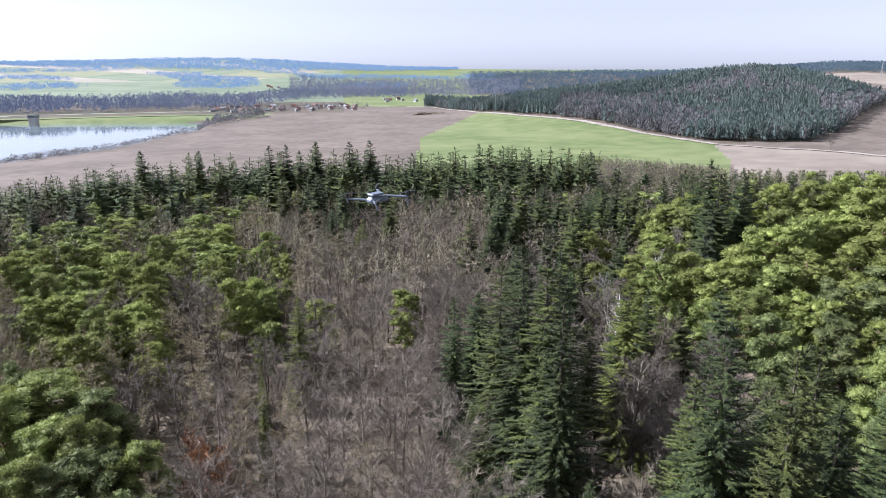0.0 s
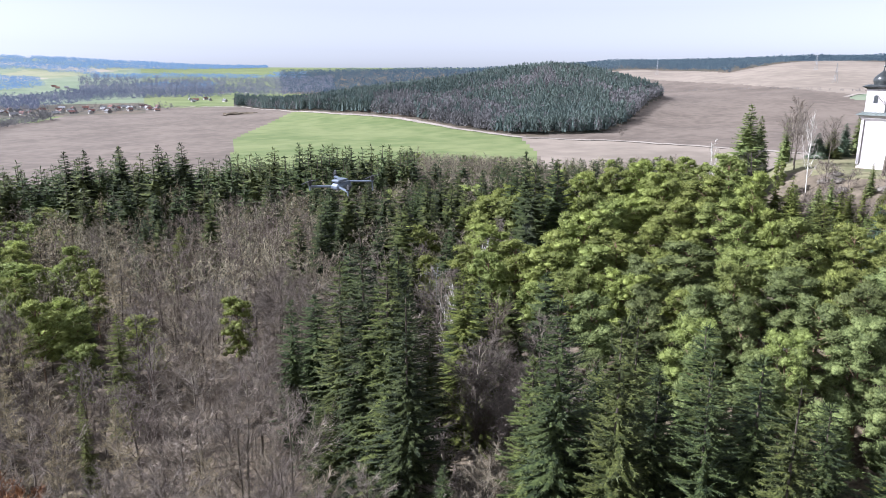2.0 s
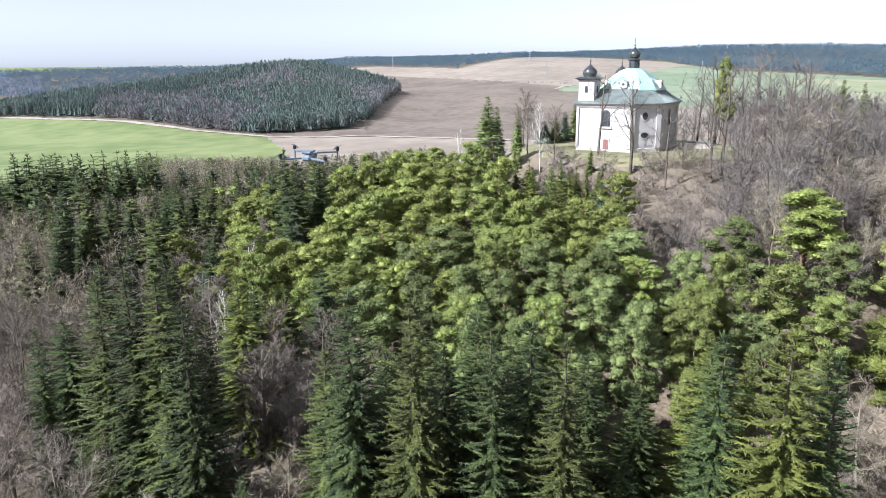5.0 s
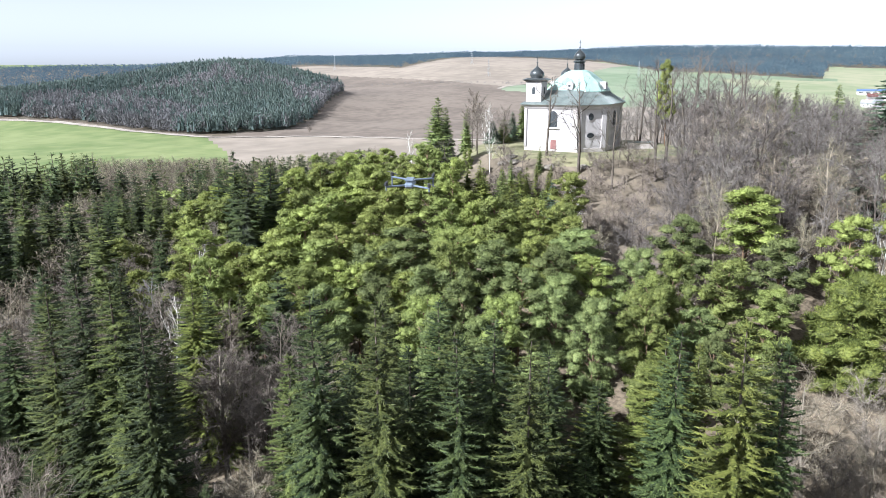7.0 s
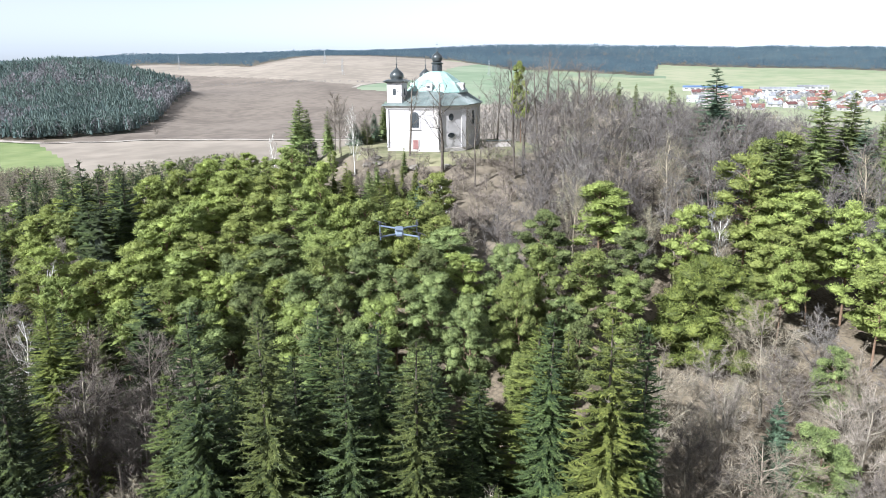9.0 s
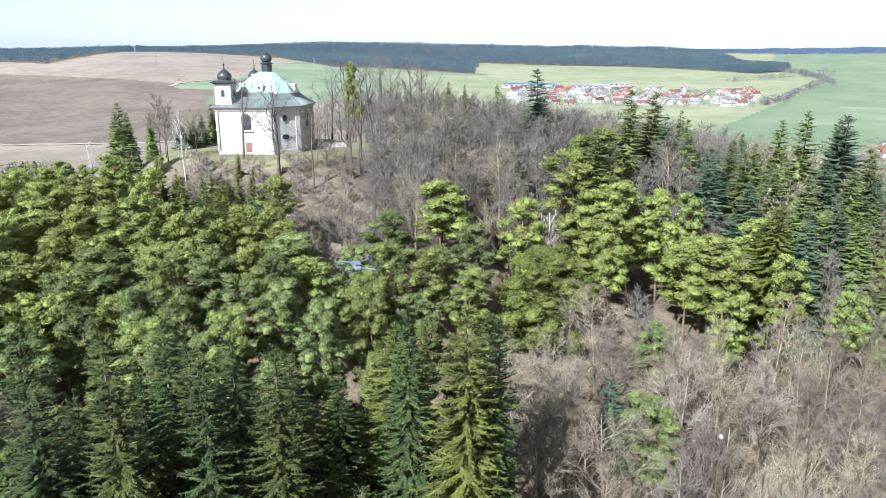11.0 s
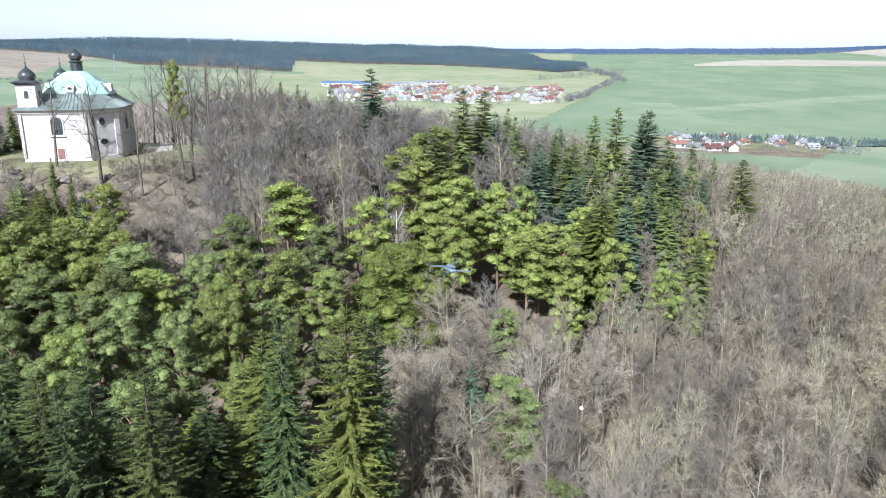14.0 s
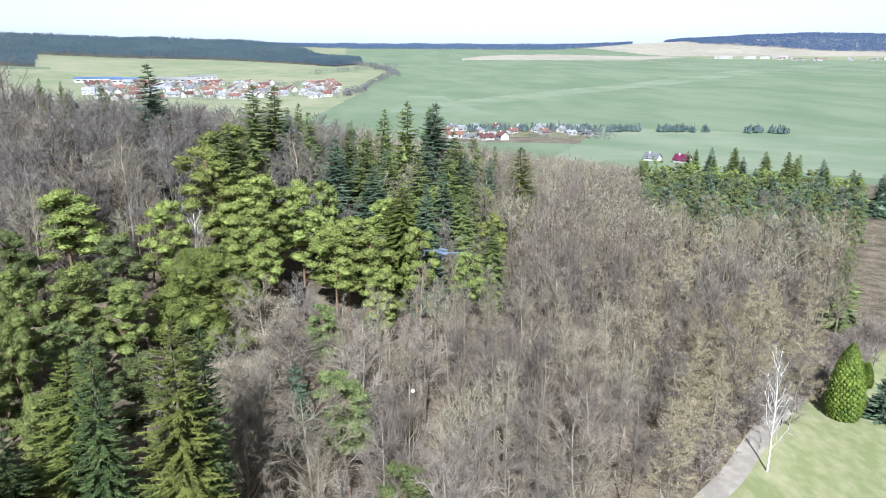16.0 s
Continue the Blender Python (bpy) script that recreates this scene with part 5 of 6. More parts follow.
EAVE = 9.3
chapel = empty("chapel", CHAPEL[0], CHAPEL[1], PLATFORM, "white baroque hilltop chapel with green dome and dark onion turrets", "chapel")
chapel.rotation_euler, chapel.scale = (0, 0, radians(-68)), (0.95, 0.95, 0.865)  # its wide face looks along the local -y axis
part("wall", bm_rings([(plan(), -0.6), (plan(), EAVE - 0.5)]), M["plaster"], chapel, "white-plastered wall")
part("plinth", bm_rings([(plan(0.1), -0.6), (plan(0.1), 0.7), (plan(0.04), 0.8)]), M["pilaster"], chapel, "grey stone plinth")
part("cornice", bm_rings([(plan(0.05), EAVE - 0.9), (plan(0.3), EAVE - 0.55), (plan(0.35), EAVE - 0.35), (plan(0.6), EAVE - 0.1), (plan(0.65), EAVE)]), M["plaster"], chapel, "moulded white cornice")
part("eaves_roof", bm_rings([(plan(0.8), EAVE), (plan(0.8), EAVE + 0.12), (plan(0, 0.84), EAVE + 1.25), (plan(0, 0.64), EAVE + 2.75)]), M["tin"], chapel, "grey-green sheet metal lower roof")
part("drum", bm_rings([(octagon(5.25, 2.15), EAVE + 1.7), (octagon(5.25, 2.15), EAVE + 2.6)]), M["tin"], chapel)
dome = part("dome", bm_rings([(octagon(5.4, 2.2), EAVE + 2.4), (octagon(5.4, 2.2), EAVE + 2.52), (octagon(4.75, 1.95), EAVE + 3.6), (octagon(3.85, 1.6), EAVE + 4.75), (octagon(2.8, 1.15), EAVE + 5.75), (octagon(1.9, 0.8), EAVE + 6.45), (octagon(1.2, 0.5), EAVE + 6.75)]), M["copper"], chapel, "pale green copper dome roof")
# standing seams on both roofs
for lo, hi, za, zb, mat, n, sag in ((plan(0.8), plan(0, 0.64), EAVE + 0.14, EAVE + 2.77, "tin", 16, -0.1), (octagon(5.4, 2.2), octagon(3.85, 1.6), EAVE + 2.54, EAVE + 4.78, "copper", 7, 0.03)):
    for k in range(len(lo)):
        bm = bmesh.new()
        for j in range(n):
            s = j / n
            p = Vector((*lo[k], za)).lerp(Vector((*lo[(k + 1) % len(lo)], za)), s)
            q = Vector((*hi[k], zb)).lerp(Vector((*hi[(k + 1) % len(lo)], zb)), s)
            mid = p.lerp(q, 0.5) + Vector((0, 0, sag))
            side = (q - p).cross(Vector((0, 0, 1))).normalized() * 0.03
            up = Vector((0, 0, 0.07))
            a = [bm.verts.new(w) for w in (p - side, p + side, p + up, mid - side, mid + side, mid + up, q - side, q + side, q + up)]
            for i in (0, 3):
                bm.faces.new((a[i], a[i + 3], a[i + 5], a[i + 2]))
                bm.faces.new((a[i + 1], a[i + 2], a[i + 5], a[i + 4]))
        part("roof_seam", bm, M[mat], chapel)

# corner pilasters on both sides of every cut corner
corners = plan()
for k, end, wide, mat in ((0, 1, 1.0, "pilaster"), (1, 0, 0.5, "plaster"), (1, 1, 0.9, "plaster"), (2, 0, 1.0, "pilaster"), (2, 1, 1.0, "pilaster"), (3, 0, 0.9, "plaster"), (3, 1, 0.5, "plaster"), (4, 0, 1.0, "pilaster"), (4, 1, 1.0, "plaster"), (0, 0, 0.3, "plaster"), (5, 0, 1.0, "plaster"), (5, 1, 1.0, "plaster")):
    a, b = Vector(corners[k]), Vector(corners[(k + 1) % 6])
    d = (b - a).normalized()
    mid = a + d * wide / 2 if end == 0 else b - d * wide / 2
    part("pilaster", bm_box(wide, 0.5, EAVE - 1.5, 0.02, (0, 0, 0.7)), M[mat], chapel, "grey stucco pilaster" if mat == "pilaster" else "white pilaster", pose(mid.x, mid.y, 0, 0, 0, math.degrees(math.atan2(d.y, d.x))))


def arched(width, tall, depth, bm=None, grow=0.0):
    """An upright slab with a round head, in the x-z plane."""
    bm = bm or bmesh.new()
    w, top = width / 2 + grow, tall - width / 2
    pts = [(-w, -grow), (w, -grow)] + [(w * math.cos(t), top + w * math.sin(t)) for t in np.linspace(0, math.pi, 9)]
    f = bm.faces.new([bm.verts.new((x, 0, z)) for x, z in pts])
    got = bmesh.ops.extrude_face_region(bm, geom=[f])
    bmesh.ops.translate(bm, vec=(0, -depth, 0), verts=[v for v in got["geom"] if isinstance(v, bmesh.types.BMVert)])
    return bm


def oval(rx, rz, depth, grow=0.0):
    bm = bmesh.new()
    f = bm.faces.new([bm.verts.new(((rx + grow) * math.cos(t), 0, (rz + grow) * math.sin(t))) for t in np.linspace(0, 2 * math.pi, 20, False)])
    got = bmesh.ops.extrude_face_region(bm, geom=[f])
    bmesh.ops.translate(bm, vec=(0, -depth, 0), verts=[v for v in got["geom"] if isinstance(v, bmesh.types.BMVert)])
    return bm


def on_face(k, off, z, out=0.0):
    """Pose on wall face k: off along it from its middle, z up, facing outwards along local -y."""
    a, b = Vector(corners[k]), Vector(corners[(k + 1) % 6])
    d = (b - a).normalized()
    nrm = Vector((d.y, -d.x))
    p = (a + b) / 2 + d * off + nrm * out
    return pose(p.x, p.y, z, 0, 0, math.degrees(math.atan2(d.y, d.x)))


for k in (0, 2, 4, 5):
    w = part("window", arched(1.75, 3.2, 0.10, grow=0.28), M["plaster"], chapel, "arched window with stone surround", on_face(k, 0.3 if k == 0 else 0, 4.9))
    part("pane", arched(1.75, 3.2, 0.06), M["glass"], w, "dark leaded glass", pose(0, -0.09, 0))
    bm = bmesh.new()
    for x in (-0.45, 0, 0.45):
        bm_box(0.06, 0.05, 2.7, 0, (x, -0.17, 0.1), bm)
    for z in (0.7, 1.4, 2.1):
        bm_box(1.6, 0.05, 0.06, 0, (0, -0.17, z), bm)
    part("window_frame", bm, M["slate"], w)
    part("sill", bm_box(2.5, 0.35, 0.18, 0.03, (0, -0.12, -0.4)), M["pilaster"], w)
for k in (1, 3):
    for z in (3.3, 7.0):
        flat = z < 5
        w = part("window", oval(0.85 if flat else 0.62, 0.62 if flat else 0.85, 0.08, 0.06), M["plaster"], chapel, "oval window in moulded surround", on_face(k, -0.3, z))
        part("pane", oval(0.7 if flat else 0.5, 0.5 if flat else 0.72, 0.05), M["glass"], w, "dark glass", pose(0, -0.07, 0))
door = part("door", bm_box(1.05, 0.12, 1.9, 0.02), M["red_door"], chapel, "small red wooden door", on_face(0, 0.5, 0.45, 0.1))
part("door_frame", bm_box(1.35, 0.1, 2.05, 0.02, (0, 0.05, 0)), M["pilaster"], door)
part("door_leaf", bm_box(0.05, 0.06, 1.9, 0, (0, -0.06, 0.05)), M["red_door"], door)

# dormers on the dome
for k in range(0, 8, 2):
    a, b = Vector(octagon(4.6, 1.9)[k]), Vector(octagon(4.6, 1.9)[(k + 1) % 8])
    d = (b - a).normalized()
    m = (a + b) / 2
    dor = part("dormer", bm_box(1.25, 1.8, 1.0, 0.04), M["plaster"], chapel, "small white dormer with round window", pose(m.x, m.y, EAVE + 2.9, 0, 0, math.degrees(math.atan2(d.y, d.x))))
    part("dormer_gable", oval(0.7, 0.5, 1.7), M["plaster"], dor, "", pose(0, 0.85, 1.0))
    part("dormer_glass", oval(0.26, 0.26, 0.05), M["glass"], dor, "", pose(0, -0.88, 0.75))


def onion(r, h):
    return [(r * 1.02, 0), (r * 1.0, 0.06 * h), (r * 1.12, 0.2 * h), (r * 1.16, 0.34 * h), (r * 1.02, 0.52 * h), (r * 0.62, 0.72 * h), (r * 0.25, 0.86 * h), (r * 0.09, 1.0 * h), (0.0, 1.02 * h)]


def cross_on(parent, z):
    part("ball", bm_turned([(0.0, 0), (0.14, 0.06), (0.2, 0.2), (0.14, 0.34), (0, 0.4)], 10, at=(0, 0, z)), M["slate"], parent, "dark metal ball")
    bm = bm_box(0.06, 0.06, 1.35, 0, (0, 0, z + 0.3))
    bm_box(0.5, 0.06, 0.06, 0, (0, 0, z + 1.15), bm)
    part("cross", bm, M["slate"], parent, "dark metal cross")


lantern = part("lantern", bm_turned([(1.3, 0), (1.35, 0.15), (1.05, 0.35), (0.95, 0.45), (0.95, 1.9), (1.15, 2.05), (1.22, 2.18), (0.9, 2.35), (0.7, 2.65)], 8, twist=radians(22.5)), M["slate"], chapel, "dark octagonal lantern", pose(0, 0, EAVE + 6.3))
part("onion_dome", bm_turned(onion(0.95, 2.1), 16), M["slate"], lantern, "dark onion dome", pose(0, 0, 2.6), True)
for k in range(8):
    t = radians(45 * k)
    part("louvre", arched(0.5, 1.2, 0.06), M["glass"], lantern, "", pose(0.89 * math.sin(t), -0.89 * math.cos(t), 0.55, 0, 0, math.degrees(t)))
cross_on(lantern, 4.8)

for x, y, size in ((-5.6, -7.6, 1.0), (-4.8, 7.2, 0.97)):
    t = part("turret", bm_box(3.0, 3.0, 5.3, 0.05), M["plaster"], chapel, "square white turret with dark onion dome", pose(x, y, EAVE - 0.6) @ Matrix.Scale(size, 4))
    part("turret_cornice", bm_rings([(octagon(1.5, 0.02), 5.1), (octagon(1.75, 0.02), 5.3), (octagon(2.15, 0.3), 5.45), (octagon(2.15, 0.3), 5.55), (octagon(1.6, 0.6), 5.85)]), M["slate"], t)
    part("onion_dome", bm_turned(onion(1.15, 2.5), 16), M["slate"], t, "dark onion dome", pose(0, 0, 5.8), True)
    part("finial", bm_turned([(0.1, 0), (0.07, 0.6), (0.0, 0.7)], 8, at=(0, 0, 8.2)), M["slate"], t)
    cross_on(t, 8.7)
    for k in range(4):
        a = radians(90 * k)
        part("louvre", arched(0.62, 1.35, 0.06), M["glass"], t, "", pose(1.49 * math.sin(a), -1.49 * math.cos(a), 2.7, 0, 0, 90 * k))

# low walled yard and stacked timber beside the chapel
wall = empty("yard_wall", 105.5, 77.0, float(height(105.5, 77.0)), "low grey wall with sheet coping beside the chapel", "wall")
wall.rotation_euler = (0, 0, radians(-38))
# grey stucco stands in for the shade on this pale wall
part("wall_block", bm_box(4.6, 0.6, 1.4, 0.03, (0, 0, -0.3)), M["pilaster"], wall)
part("coping", bm_box(4.8, 0.9, 0.14, 0.02, (0, 0, 1.1)), M["tin"], wall)


# rock outcrops at the edge of the chapel's lawn
def rock(x, y, size, seed):
    rng = np.random.default_rng(seed)
    soup = Soup()
    hull(soup, rng, (0, 0, 0), size, 12, 7, rng.uniform(0, 3))
    ob = new("rock", soup.mesh("rock", M["rock"]))
    ob.location = (x, y, float(height(x, y)))
    return tagged(ob, "weathered grey-brown rock outcrop in the grass", "rock", "rocks")


for x, y, sz, sd in ((79.0, 83.0, (1.3, 0.9, 0.45), 1), (77.5, 80.5, (1.3, 0.9, 0.6), 2), (80.5, 76.5, (1.2, 0.9, 0.5), 3), (84.0, 72.5, (1.0, 0.8, 0.4), 4), (80.4, 85.0, (1.2, 0.8, 0.5), 5), (78.0, 84.6, (0.9, 0.7, 0.5), 6)):
    rock(x, y, sz, sd)
# spoil heap on the brown field
soup = Soup()
hull(soup, np.random.default_rng(3), (0, 0, 0), (26, 8, 3.0), 22, 7, 0.3)
heap = new("earth_mound", soup.mesh("earth_mound", M["bare_earth"]))
heap.location = (*polar(-1.2, 925), float(height(*polar(-1.2, 925))) - 0.3)
tagged(heap, "low bank of brown earth on the ploughed field", "mound")


def pylon(x, y, h):
    """A lattice mast with three cross-arms."""
    ob = empty("power_pylon", x, y, float(height(x, y)) - 0.2, "grey steel lattice power pylon in a field", "pylon", "power pylons")
    for sx in (-1, 1):
        for sy in (-1, 1):
            so = Soup()
            so.limb([(sx * 2.2, sy * 2.2, 0), (sx * 0.9, sy * 0.9, h * 0.55), (sx * 0.3, sy * 0.3, h)], [0.16, 0.12, 0.08], 4)
            under("leg", so.mesh("leg", M["steel"]), ob)
    for z, w in ((0.62, 4.5), (0.76, 3.8), (0.9, 3.0)):
        so = Soup()
        so.limb([(-w, 0, h * z), (0, 0, h * z + 0.5), (w, 0, h * z)], [0.08, 0.14, 0.08], 4)
        under("cross_arm", so.mesh("cross_arm", M["steel"]), ob)
    so = Soup()
    for k in range(7):
        t0, t1 = k / 7, (k + 1) / 7
        r0, r1 = 2.2 - 1.9 * t0 ** 0.8, 2.2 - 1.9 * t1 ** 0.8
        for a, b in (((-r0, -r0), (r1, -r1)), ((r0, -r0), (r1, r1)), ((r0, r0), (-r1, r1)), ((-r0, r0), (-r1, -r1))):
            so.limb([(*a, h * t0), (*b, h * t1)], [0.07, 0.07], 3)
    under("bracing", so.mesh("bracing", M["steel"]), ob)


for az, r, h in ((41.7, 1450, 30), (43.0, 1230, 28), (31.0, 1650, 30), (54.5, 1300, 28)):
    pylon(*polar(az, r), h)
# white round sign on a pole among the bare trees
sign = empty("pole_sign", 39.8, 2.8, float(height(39.8, 2.8)), "small white round sign on a tall pole in the wood", "sign")
part("pole", bm_turned([(0.03, 0), (0.02, 15.9)], 8), M["bark"], sign)
part("disc", oval(0.13, 0.13, 0.03), M["white_paint"], sign, "white round disc", pose(0, 0, 15.9, 0, 0, -86))


# ---- villages ----
def house(x, y, turn, l, w, eaves, rise, roof, label):
    """A gabled house with windows and a chimney."""
    ob = empty("house", x, y, float(height(x, y)) - 0.2, label, "house", "village houses")
    ob.rotation_euler = (0, 0, turn)
    bm = bm_box(l, w, eaves, 0)
    e = [bm.verts.new(p) for p in ((-l / 2, -w / 2, eaves), (-l / 2, w / 2, eaves), (-l / 2, 0, eaves + rise), (l / 2, -w / 2, eaves), (l / 2, w / 2, eaves), (l / 2, 0, eaves + rise))]
    bm.faces.new(e[0:3]), bm.faces.new(e[3:6][::-1])
    part("wall", bm, M["house_wall"], ob)
    bm = bmesh.new()
    o, k = 0.5, 0.25
    drop = rise * o / (w / 2)
    v = []
    for xx in (-l / 2 - o, l / 2 + o):
        for yy, zz in ((-w / 2 - o, eaves - drop), (0, eaves + rise), (w / 2 + o, eaves - drop)):
            v += [bm.verts.new((xx, yy, zz + 0.02)), bm.verts.new((xx, yy, zz + k))]
    for a, b in ((0, 2), (2, 4)):
        bm.faces.new((v[a + 1], v[b + 1], v[b + 7], v[a + 7])), bm.faces.new((v[a], v[a + 6], v[b + 6], v[b]))
        bm.faces.new((v[a], v[b], v[b + 1], v[a + 1])), bm.faces.new((v[a + 6], v[a + 7], v[b + 7], v[b + 6]))
    bm.faces.new((v[0], v[1], v[7], v[6])), bm.faces.new((v[4], v[10], v[11], v[5]))
    rf = part("roof", bm, M[roof], ob)
    part("chimney", bm_box(0.7, 0.7, 1.8, 0, (l * 0.2, 0.6, eaves + rise - 1.0)), M["concrete"], rf)
    for sg in (-1, 1):
        for j in range(2):
            xx = (j - 0.5) * l * 0.5
            part("window", bm_box(1.2, 0.12, 1.4, 0, (xx, sg * w / 2, 1.1)), M["glass"], ob)
    return ob


town = random.Random(5)


def cluster(n, az0, az1, r0, r1, gap=17, size=0.85):
    got = []
    for _ in range(n * 30):
        if len(got) >= n:
            break
        az, r = town.uniform(az0, az1), town.uniform(r0, r1)
        x, y = polar(az, r)
        if all((x - a) ** 2 + (y - b) ** 2 > gap * gap for a, b in got):
            got.append((x, y))
            red = town.random() < 0.62
            house(x, y, town.choice((0.3, 1.87, 0.6, 2.1)) + town.gauss(0, 0.15), town.uniform(10, 17) * size, town.uniform(8, 10) * size, town.uniform(3.2, 5.5) * size, town.uniform(2.8, 4.2) * size, "roof_red" if red else "roof_grey",
                  "pale rendered village house with red tiled roof" if red else "pale rendered village house with grey roof")
    return got


cluster(115, 70, 88, 830, 1080, 14)
cluster(16, 96.5, 108, 488, 530, 11, 0.5)
cluster(5, 97, 101, 452, 470, 11, 0.6)
cluster(45, -18, -7, 1090, 1220, 16, 0.6)
cluster(14, -7, 2, 1330, 1450, 20, 0.6)


def hall(x, y, turn, l, w, h, roof, label):
    """A long low works hall with a band of windows and doors."""
    ob = empty("works_hall", x, y, float(height(x, y)) - 0.2, label, "hall", "works halls")
    ob.rotation_euler = (0, 0, turn)
    part("wall", bm_box(l, w, h, 0), M["house_wall"], ob)
    part("roof", bm_rings([([(-l / 2 - 0.5, -w / 2 - 0.5), (l / 2 + 0.5, -w / 2 - 0.5), (l / 2 + 0.5, w / 2 + 0.5), (-l / 2 - 0.5, w / 2 + 0.5)], h + 0.02), ([(-l / 2 - 0.5, -0.4), (l / 2 + 0.5, -0.4), (l / 2 + 0.5, 0.4), (-l / 2 - 0.5, 0.4)], h + w * 0.12)]), M[roof], ob)
    for j in range(int(l / 8)):
        part("window", bm_box(5, 0.2, 1.4, 0, (-l / 2 + 4 + 8 * j, -w / 2, h * 0.55)), M["glass"], ob)
        part("window", bm_box(5, 0.2, 1.4, 0, (-l / 2 + 4 + 8 * j, w / 2, h * 0.55)), M["glass"], ob)


for az, r, l, w, h, roof, label in ((70.8, 1110, 60, 20, 6, "roof_blue", "pale works hall with blue roof"), (72.5, 1090, 34, 18, 7, "roof_blue", "pale works hall with blue roof"),
                                    (76, 1110, 55, 22, 6, "roof_grey", "long pale works hall with grey roof"), (78, 1160, 40, 18, 6, "roof_grey", "long pale works hall with grey roof")):
    hall(*polar(az, r), -radians(az) + 0.1, l, w, h, roof, label)
for az, r, l in ((117.6, 2750, 60), (119.4, 2780, 40), (120.4, 2760, 30), (121.4, 2800, 50)):
    hall(*polar(az, r), -radians(az), l, 20, 8, "roof_grey", "distant pale works hall with grey roof")
cluster(26, 121, 129, 2450, 2750, 26, 0.8)
house(*polar(115.2, 352), 0.7, 7.0, 5.5, 1.8, 2.2, "roof_wine", "pale house with wine-red roof at the field edge")
house(*polar(112.9, 356), 0.7, 7.0, 5.5, 1.8, 2.0, "roof_grey", "pale house with grey roof at the field edge")

# intake tower of the reservoir
tower = empty("intake_tower", *polar(-29.8, 985), -4.0, "grey concrete intake tower standing in the reservoir", "tower")
part("shaft", bm_box(9, 7, 11, 0.1), M["concrete"], tower)
part("head", bm_box(10, 8, 3, 0.1, (0, 0, 11)), M["tin"], tower)
part("window", bm_box(6, 0.2, 1.0, 0, (0, -4.05, 12)), M["glass"], tower)

# ---- drone hovering ahead of the camera ----
drone = empty("quadcopter_drone", -0.5, 5.3, 59.05, "pale grey quadcopter drone hovering over the forest", "drone")
drone.rotation_euler, drone.scale = (0.05, 0.03, radians(-45)), (0.82, 0.82, 0.82)
part("body", bm_box(0.095, 0.21, 0.06, 0.02), M["drone_grey"], drone)
part("battery", bm_box(0.085, 0.14, 0.02, 0.006, (0, -0.02, 0.072)), M["drone_grey"], drone)
cam_ob = part("gimbal", bm_box(0.05, 0.04, 0.045, 0.01, (0, 0.11, -0.02)), M["drone_dark"], drone)
part("lens", bm_turned([(0.014, 0), (0.014, 0.012)], 12), M["glass"], cam_ob, "", pose(0, 0.13, 0.0, -90))
for sx in (-1, 1):
    for sy, up in ((1, 0.02), (-1, -0.01)):
        bm = bmesh.new()
        bm_box(0.22, 0.022, 0.018, 0.005, (0, 0, 0), bm)
        ang = math.degrees(math.atan2(sy * 0.6, sx))
        arm = part("arm", bm, M["drone_grey"], drone, "", pose(sx * 0.13, sy * 0.13, 0.03 + up, 0, 0, ang))
        part("motor", bm_turned([(0.018, 0), (0.018, 0.03), (0.008, 0.036)], 10, at=(0.1, 0, 0.02)), M["drone_dark"], arm)
        for t in (20, 200):
            part("propeller_blade", bm_box(0.11, 0.014, 0.003, 0, (0.055, 0, 0)), M["drone_dark"], arm, "", pose(0.1, 0, 0.058, 0, 6, t + 40 * sx * sy))
        part("leg", bm_box(0.014, 0.014, 0.08 if sy > 0 else 0.03, 0.004, (0.1, 0, -0.08 if sy > 0 else -0.03)), M["drone_grey"], arm)


